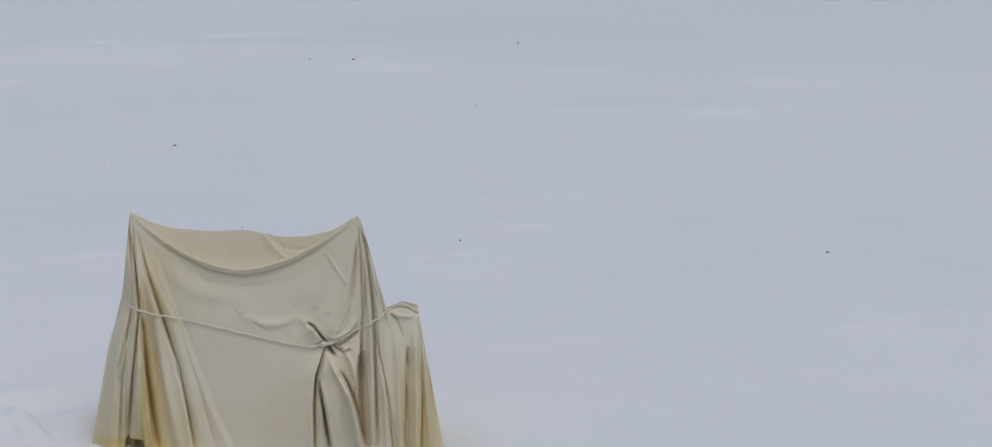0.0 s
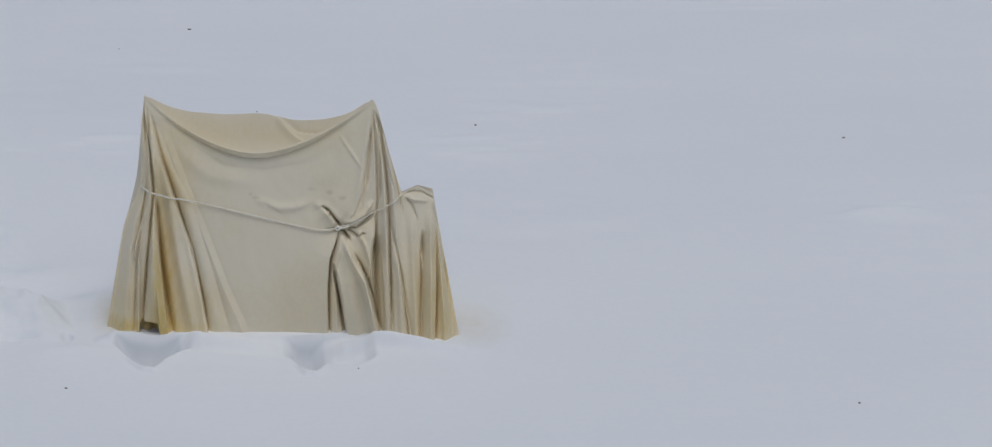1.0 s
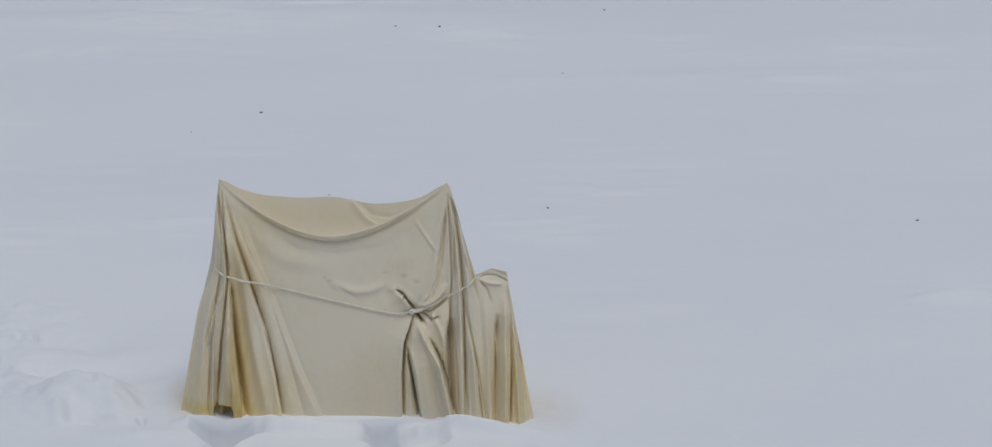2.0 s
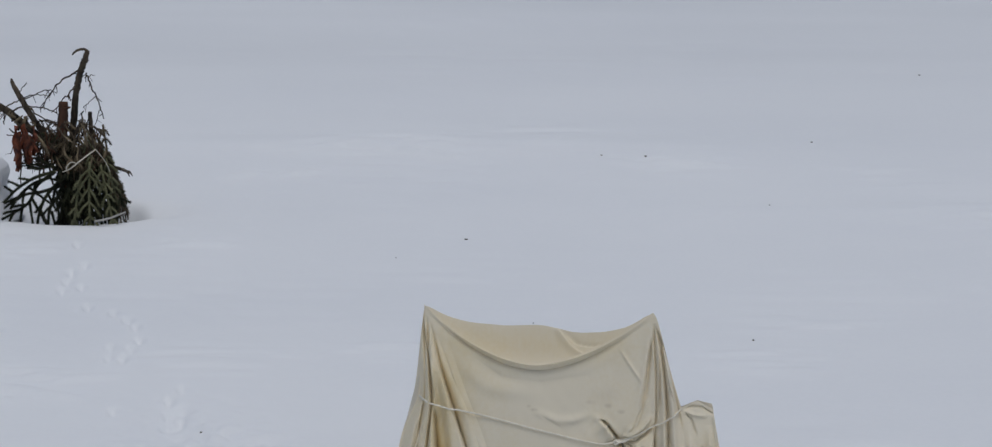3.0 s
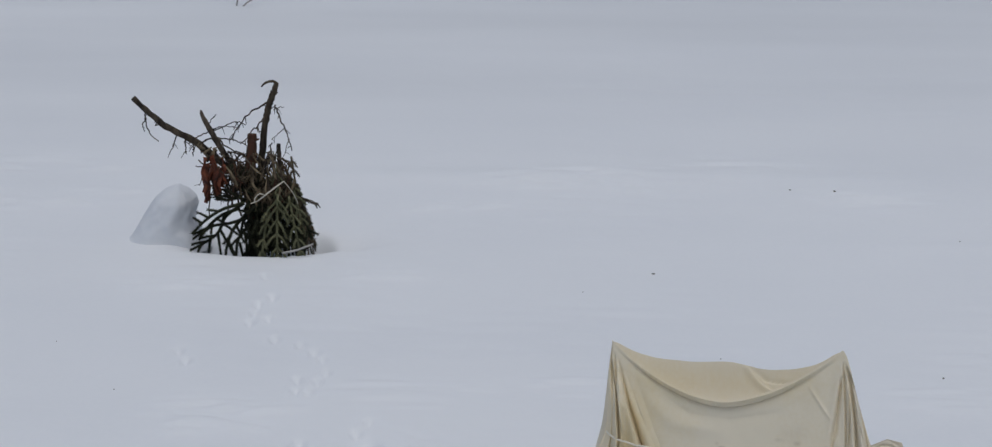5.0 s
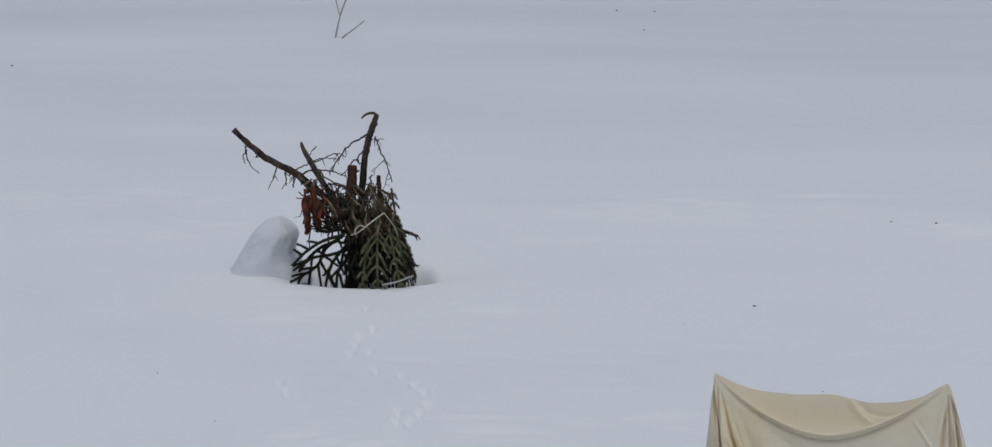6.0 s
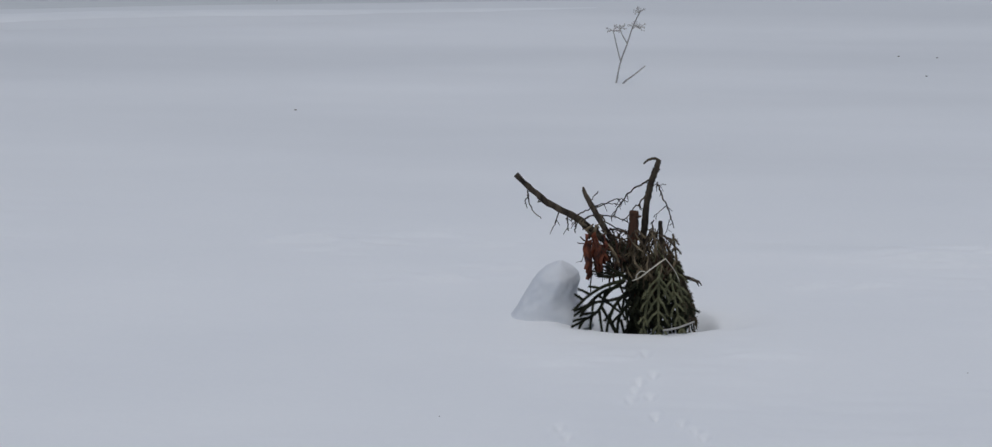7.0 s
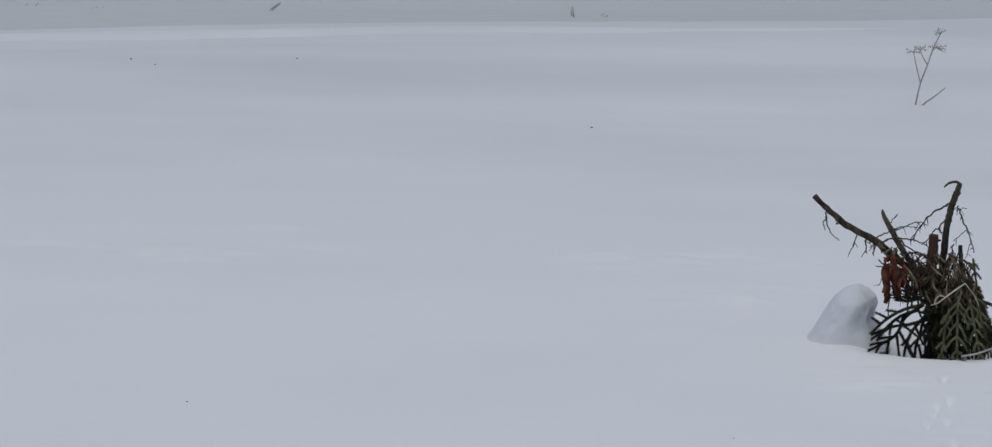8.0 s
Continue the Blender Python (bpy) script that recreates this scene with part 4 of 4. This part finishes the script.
# loose boughs that reach out over the snow, which shows between them
bough([(-0.06, 0.39), (-0.23, 0.335), (-0.36, 0.25), (-0.465, 0.145)], [((-0.33, 0.275), (-0.42, 0.315)), ((-0.38, 0.225), (-0.45, 0.28)), ((-0.25, 0.325), (-0.34, 0.345))])
bough([(-0.03, 0.27), (-0.18, 0.225), (-0.30, 0.205), (-0.455, 0.14)], [((-0.20, 0.225), (-0.28, 0.265)), ((-0.33, 0.195), (-0.40, 0.13))])
bough([(-0.07, 0.37), (-0.21, 0.265), (-0.27, 0.14), (-0.36, 0.07), (-0.485, 0.0)],
      [((-0.27, 0.13), (-0.245, -0.03)), ((-0.25, 0.16), (-0.145, -0.05)), ((-0.23, 0.215), (-0.10, 0.13)), ((-0.33, 0.09), (-0.345, -0.02)), ((-0.40, 0.05), (-0.43, -0.02)), ((-0.30, 0.115), (-0.41, 0.10)),
       ((-0.36, 0.07), (-0.47, 0.05))])
bough([(-0.08, 0.43), (-0.18, 0.40), (-0.285, 0.405)], [((-0.14, 0.415), (-0.25, 0.45)), ((-0.11, 0.43), (-0.20, 0.50)), ((-0.19, 0.40), (-0.29, 0.43))])
bough([(-0.02, 0.22), (-0.11, 0.10), (-0.13, -0.06)], [((-0.09, 0.13), (-0.17, 0.05)), ((-0.06, 0.17), (-0.04, 0.02)), ((-0.10, 0.08), (-0.07, -0.05))])
bough([(0.02, 0.36), (-0.06, 0.27), (-0.09, 0.16)], [((-0.02, 0.31), (-0.10, 0.33)), ((-0.05, 0.26), (-0.13, 0.24)), ((-0.06, 0.24), (-0.02, 0.14))])
bough([(0.03, 0.24), (-0.02, 0.10), (-0.05, -0.08)], [((0.0, 0.16), (-0.07, 0.07)), ((-0.01, 0.10), (0.04, -0.02)), ((-0.03, 0.02), (-0.10, -0.06))])
bough([(0.05, 0.46), (-0.04, 0.41), (-0.13, 0.335)], [((0.0, 0.44), (-0.07, 0.48)), ((-0.05, 0.40), (-0.15, 0.44)), ((-0.02, 0.42), (-0.04, 0.33))])
bough([(-0.04, 0.30), (-0.15, 0.17), (-0.20, 0.05), (-0.22, -0.06)], [((-0.13, 0.20), (-0.07, 0.08)), ((-0.17, 0.12), (-0.23, 0.05)), ((-0.19, 0.07), (-0.14, -0.04))])
bough([(-0.10, 0.33), (-0.25, 0.27), (-0.36, 0.17), (-0.42, 0.08)], [((-0.22, 0.285), (-0.24, 0.20)), ((-0.31, 0.22), (-0.32, 0.14)), ((-0.37, 0.155), (-0.46, 0.10))])
bough([(0.30, 0.42), (0.40, 0.24), (0.455, 0.10)], [((0.38, 0.28), (0.45, 0.22)), ((0.43, 0.17), (0.50, 0.14)), ((0.42, 0.16), (0.40, 0.02))])

# withered leaves that hang from the leaning stick
def withered_leaf(at, length, width, curl, turn, lean):
    bm = bmesh.new()
    rows, cols = 9, 5
    grid = []
    for i in range(rows):
        t = i / (rows - 1)
        w = width * math.sin(math.pi * min(0.06 + t * 0.92, 1)) ** 0.8 * (1 - 0.25 * t)
        ring = []
        for j in range(cols):
            s = (j / (cols - 1) - 0.5) * 2
            p = Vector((s * w * 0.5, -curl * (1 - s * s) * w + 0.02 * math.sin(t * 6 + s * 2), -t * length))
            p.x += 0.012 * math.sin(t * 9 + at[0] * 30) + lean * t * length
            ring.append(bm.verts.new(p))
        grid.append(ring)
    for r0, r1 in zip(grid, grid[1:]):
        for j in range(cols - 1):
            bm.faces.new((r0[j], r0[j + 1], r1[j + 1], r1[j])).smooth = True
    bmesh.ops.rotate(bm, verts=bm.verts, cent=(0, 0, 0), matrix=Matrix.Rotation(turn, 3, "Z"))
    bmesh.ops.translate(bm, verts=bm.verts, vec=local(*at))
    bmesh.ops.solidify(bm, geom=bm.faces[:], thickness=0.002)
    return part("withered_leaf", finish(bm, "withered_leaf", DEAD_LEAF), brush, "red-brown withered hanging leaf")


for at, length, width, curl, turn, lean in [
    ((-2.905, 0.70, 24.95), 0.31, 0.055, 0.35, 0.3, 0.03), ((-2.868, 0.68, 24.93), 0.33, 0.045, 0.4, -0.5, 0.0), ((-2.825, 0.69, 24.92), 0.24, 0.060, 0.4, 0.2, 0.05),
    ((-2.785, 0.66, 24.93), 0.23, 0.060, 0.3, 0.6, -0.06), ((-2.760, 0.66, 24.95), 0.16, 0.055, 0.5, -0.3, 0.15), ((-2.91, 0.71, 24.98), 0.30, 0.05, 0.5, 1.2, 0.02), ((-2.77, 0.71, 24.97), 0.25, 0.05, 0.5, 1.0, -0.08),
    ((-2.84, 0.72, 25.02), 0.22, 0.07, 0.3, 0.0, -0.1), ((-2.895, 0.66, 24.97), 0.33, 0.05, 0.3, 0.9, 0.0), ((-2.80, 0.62, 24.96), 0.26, 0.05, 0.4, -0.8, 0.02),
]:
    withered_leaf((at[0] + 0.036, at[1] + 0.012, at[2] - 0.12), length * 0.92, width * 0.85, curl, turn, lean)

# pale string round the bundle, and a peeled stick at its foot
bm = bmesh.new()
tube(bm, glide([(0.0, -0.33, 0.402), (0.05, -0.36, 0.428), (0.097, -0.38, 0.466), (0.17, -0.39, 0.526), (0.258, -0.38, 0.590)], 7), [0.0045, 0.006, 0.005], 6, 0.2, rng)
tube(bm, glide([(0.03, -0.36, 0.420), (0.035, -0.37, 0.452), (0.068, -0.38, 0.488), (0.105, -0.385, 0.482), (0.102, -0.38, 0.462)], 6), [0.004], 6)
tube(bm, glide([(0.258, -0.38, 0.590), (0.316, -0.35, 0.503), (0.345, -0.33, 0.440), (0.355, -0.28, 0.39)], 7), [0.0035, 0.002], 6)
part("string", finish(bm, "string", PALE_STRAW), brush, "pale frayed tie string")
stick("peeled_stick", [(-2.255, 0.047, 24.55), (-2.15, 0.066, 24.57), (-2.025, 0.098, 24.64)], [0.009, 0.007], STRAW, "pale peeled stick", 1)


def peel(at, rise, lean, curl, width):
    """A curved strip of dry bark or grass caught in the bundle."""
    bm = bmesh.new()
    line = glide([local(*at), local(at[0] + lean * 0.5 + curl, at[1] + rise * 0.5, at[2] - 0.02), local(at[0] + lean, at[1] + rise, at[2])], 5)
    tube(bm, line, [width, width * 1.2, width * 0.4], 5, 0.25, rng)
    return part("dry_strip", finish(bm, "dry_strip", TAN), brush)


for k in range(24):
    peel((rng.uniform(-2.66, -2.22), rng.uniform(0.34, 0.62), 24.80 + rng.uniform(-0.06, 0.10)), rng.uniform(0.07, 0.17), rng.uniform(-0.09, 0.09), rng.uniform(-0.03, 0.03), rng.uniform(0.005, 0.010))
# small curled scraps where the two sticks cross
for k in range(9):
    peel((rng.uniform(-2.90, -2.74), rng.uniform(0.68, 0.78), 24.93 + rng.uniform(-0.03, 0.04)), rng.uniform(0.03, 0.07), rng.uniform(-0.05, 0.05), rng.uniform(-0.03, 0.03), rng.uniform(0.007, 0.012))
for k in range(7):
    x, z = -2.88 + 0.03 * k, 0.44 + rng.uniform(-0.03, 0.03)
    twig([(x, z, 24.92), (x + 0.09, z - 0.01, 24.90), (x + 0.22, z + rng.uniform(-0.03, 0.05), 24.92)], rng.uniform(0.005, 0.009), None, 3)


# ---------------------------------------------------------------- the snow lump beside the bundle
def snow_lump():
    rings, cols = 48, 72
    g = np.zeros((rings, cols + 1, 3))
    for i in range(rings):
        s = 1 - (1 - i / (rings - 1)) ** 1.5
        left = float(np.interp(s, [0, 0.145, 0.3, 0.46, 0.69, 0.80, 0.88, 0.94, 0.98, 1], [-3.60, -3.50, -3.450, -3.405, -3.335, -3.29, -3.245, -3.20, -3.16, -3.145]))
        right = float(np.interp(s, [0, 0.145, 0.3, 0.45, 0.55, 0.69, 0.8, 0.9, 0.96, 1], [-2.86, -2.91, -2.955, -2.985, -2.985, -2.970, -2.985, -3.03, -3.065, -3.085]))
        cap = math.sqrt(max(0.0, 1 - max(0.0, (s - 0.70) / 0.30) ** 2))
        mid, half = (left + right) / 2, (right - left) / 2 * math.sqrt(max(0.0, 1 - max(0.0, (s - 0.90) / 0.10) ** 2))
        for j in range(cols + 1):
            a = math.tau * (j % cols) / cols
            ca, sa = math.cos(a), math.sin(a)
            ca, sa = math.copysign(abs(ca) ** 0.8, ca), math.copysign(abs(sa) ** 0.8, sa)
            n = noise.noise(Vector((ca * 1.9, sa * 1.9, s * 3.0))) * 0.026 + noise.noise(Vector((ca * 5, sa * 5, s * 8 + 3))) * 0.014
            # a pressed hollow in the face near the steep side
            dent = 0.03 * math.exp(-((ca - 0.62) / 0.28) ** 2 - ((s - 0.42) / 0.16) ** 2) if sa < 0 else 0.0
            g[i, j] = (mid + ca * (half + n * 0.4 * cap), 25.20 + sa * (0.25 * (1 - 0.22 * s) * cap + n * cap) + dent, -0.07 + 0.500 * s)
    return g


lump = snow_lump() - np.array((-3.2, 25.20, 0))
ob = thing("snow_lump", "rounded lump of snow with a steep face beside brushwood", "snow lump", (-3.2, 25.20, 0), data=sheet_mesh("snow_lump", [lump[::-1]], LOOSE_SNOW))


# ---------------------------------------------------------------- dry stalks
SX, SY = -3.722, 35.57
stalk = thing("dry_umbel_stalk", "dry branched umbel stalk standing in deep snow", "dry plant", (SX, SY, snow_at(SX, SY)))


def shoot(points, r0, r1, parent, name="stem"):
    bm = bmesh.new()
    tube(bm, glide([(x - SX, dy, z) for x, z, dy in points], 6), [r0, r1], 6, 0.1, rng)
    return part(name, finish(bm, name, STRAW), parent)


shoot([(-3.728, -0.10, 0), (-3.722, 0.0, 0), (-3.671, 0.235, 0), (-3.600, 0.43, 0), (-3.536, 0.62, 0), (-3.465, 0.77, 0)], 0.010, 0.006, stalk)
shoot([(-3.671, 0.235, 0), (-3.715, 0.40, 0.03), (-3.751, 0.56, 0.04)], 0.008, 0.005, stalk, "side_stem")
shoot([(-3.600, 0.44, 0), (-3.640, 0.52, -0.03), (-3.672, 0.60, -0.05)], 0.008, 0.005, stalk, "side_stem")
shoot([(-3.536, 0.60, 0), (-3.50, 0.62, 0.04), (-3.47, 0.59, 0.05)], 0.006, 0.004, stalk, "side_stem")


def umbel(cx, cz, dy, rays, size):
    bm = bmesh.new()
    c = Vector((cx - SX, dy, cz))
    for k in range(rays):
        a = math.tau * k / rays + rng.uniform(-0.2, 0.2)
        tip = c + Vector((math.cos(a) * size, math.sin(a) * size, rng.uniform(-0.01, 0.06)))
        tube(bm, [c, c.lerp(tip, 0.5) + Vector((0, 0, 0.012)), tip], [0.004, 0.003], 4)
        for _ in range(4):
            q = tip + Vector((rng.uniform(-1, 1), rng.uniform(-1, 1), rng.uniform(-0.5, 0.8))) * 0.018
            bmesh.ops.create_icosphere(bm, subdivisions=1, radius=rng.uniform(0.004, 0.007), matrix=Matrix.Translation(q))
    return part("umbel", finish(bm, "umbel", STRAW), stalk, "withered seed umbel")


umbel(-3.751, 0.56, 0.04, 8, 0.075)
umbel(-3.672, 0.60, -0.05, 7, 0.065)
umbel(-3.470, 0.59, 0.05, 8, 0.065)
umbel(-3.536, 0.62, -0.02, 5, 0.05)
umbel(-3.465, 0.77, 0, 7, 0.055)

snag = thing("dry_twig", "thin grey twig slanting out of the snow", "twig", (-3.645, 35.54, snow_at(-3.645, 35.54)))
bm = bmesh.new()
tube(bm, glide([(-0.03, 0, -0.05), (0.02, 0, 0.02), (0.13, 0.0, 0.10), (0.245, 0, 0.195)], 6), [0.012, 0.006], 6, 0.15, rng)
part("stem", finish(bm, "stem", STRAW), snag)


def tuft(x, y, spread, height, count, slant, label):
    z = snow_at(x, y) if y < crest(x) + 1.0 else -1.05
    ob = thing("dry_reed", label, "dry reed", (x, y, z), "dry reeds past the bank")
    for _ in range(count):
        bm = bmesh.new()
        a = Vector((rng.uniform(-spread, spread), rng.uniform(-0.1, 0.1), -0.05))
        h = height * rng.uniform(0.6, 1.0)
        tube(bm, [a, a + Vector((slant * h * 0.4, 0, h * 0.5)), a + Vector((slant * h, 0.02, h))], [0.010, 0.006], 5, 0.1, rng)
        part("blade", finish(bm, "blade", STRAW), ob)


def dry_grass(x, y, count, height, spread, label):
    ob = thing("dry_grass", label, "dry grass", (x, y, snow_at(x, y)), "dry grass by the cover")
    for _ in range(count):
        bm = bmesh.new()
        a = Vector((rng.uniform(-spread, spread), rng.uniform(-0.05, 0.05), -0.03))
        way = Vector((rng.uniform(-0.7, 0.5), rng.uniform(-0.2, 0.2), 1)) * height * rng.uniform(0.5, 1.0)
        tube(bm, [a, a + way * 0.55, a + way + Vector((rng.uniform(-0.03, 0.03), 0, -0.015))], [0.003, 0.0015], 4)
        part("blade", finish(bm, "blade", PALE_STRAW), ob)


dry_grass(-0.050, 17.86, 14, 0.05, 0.035, "tuft of pale dry grass beside the canvas")
dry_grass(2.02, 17.50, 16, 0.045, 0.10, "pale dry grass tips just above the snow")
tuft(-14.97, 48.8, 0.03, 0.16, 3, 1.1, "short slanting dry reed stub on grey ice")
tuft(-10.14, 48.5, 0.05, 0.26, 3, -0.1, "upright dry reeds on grey ice")
tuft(-9.78, 48.6, 0.12, 0.10, 4, 0.6, "low broken dry reeds on grey ice")

tuft(-18.94, 48.9, 0.10, 0.10, 3, 0.8, "low broken dry reeds on grey ice")
tuft(-17.72, 48.7, 0.10, 0.09, 4, -0.5, "low broken dry reeds on grey ice")

# ---------------------------------------------------------------- bark flakes that the wind left on the snow
FLAKES = [(0.567, 24.207, 1.2), (2.450, 21.444, 1.1), (4.90, 20.96, 1.0), (2.121, 26.866, 1.3), (1.757, 26.925, 1.0), (3.57, 27.37, 1.1), (0.98, 21.89, 0.6), (-0.26, 16.59, 0.8),
          (3.94, 16.04, 0.8), (1.32, 16.77, 0.5), (0.04, 23.66, 0.5), (-3.06, 21.05, 0.6), (4.94, 30.30, 1.2), (-1.16, 19.44, 0.8), (-0.70, 37.46, 1.5), (-0.27, 37.39, 1.2),
          (-3.62, 22.20, 0.6), (2.97, 25.19, 0.7), (-6.930, 33.815, 1.5), (-0.377, 36.178, 1.4), (-13.35, 37.69, 1.8), (-12.92, 37.32, 1.3), (-11.35, 37.95, 1.4), (-7.71, 22.56, 0.9)]


def flake_mesh(seed):
    r = random.Random(seed)
    bm = bmesh.new()
    top = [bm.verts.new((math.cos(a) * 0.016 * r.uniform(0.6, 1.2), math.sin(a) * 0.011 * r.uniform(0.6, 1.2), 0.006 + r.uniform(0, 0.006))) for a in (math.tau * k / 7 for k in range(7))]
    low = [bm.verts.new((v.co.x * 0.9, v.co.y * 0.9, -0.002)) for v in top]
    bm.faces.new(top)
    for k in range(7):
        bm.faces.new((low[k], low[(k + 1) % 7], top[(k + 1) % 7], top[k]))
    return finish(bm, "bark_flake", FLAKE)


shapes = [flake_mesh(k) for k in range(5)]
for k, (x, y, s) in enumerate(FLAKES):
    ob = thing("bark_flake", "small dark bark flake lying on snow", "bark flake", (x, y, snow_at(x, y)), "bark flakes on the snow", shapes[k % 5])
    ob.scale = (s * 0.75, s * 0.75, s * 0.6)
    ob.rotation_euler = (0, 0, k * 1.7)
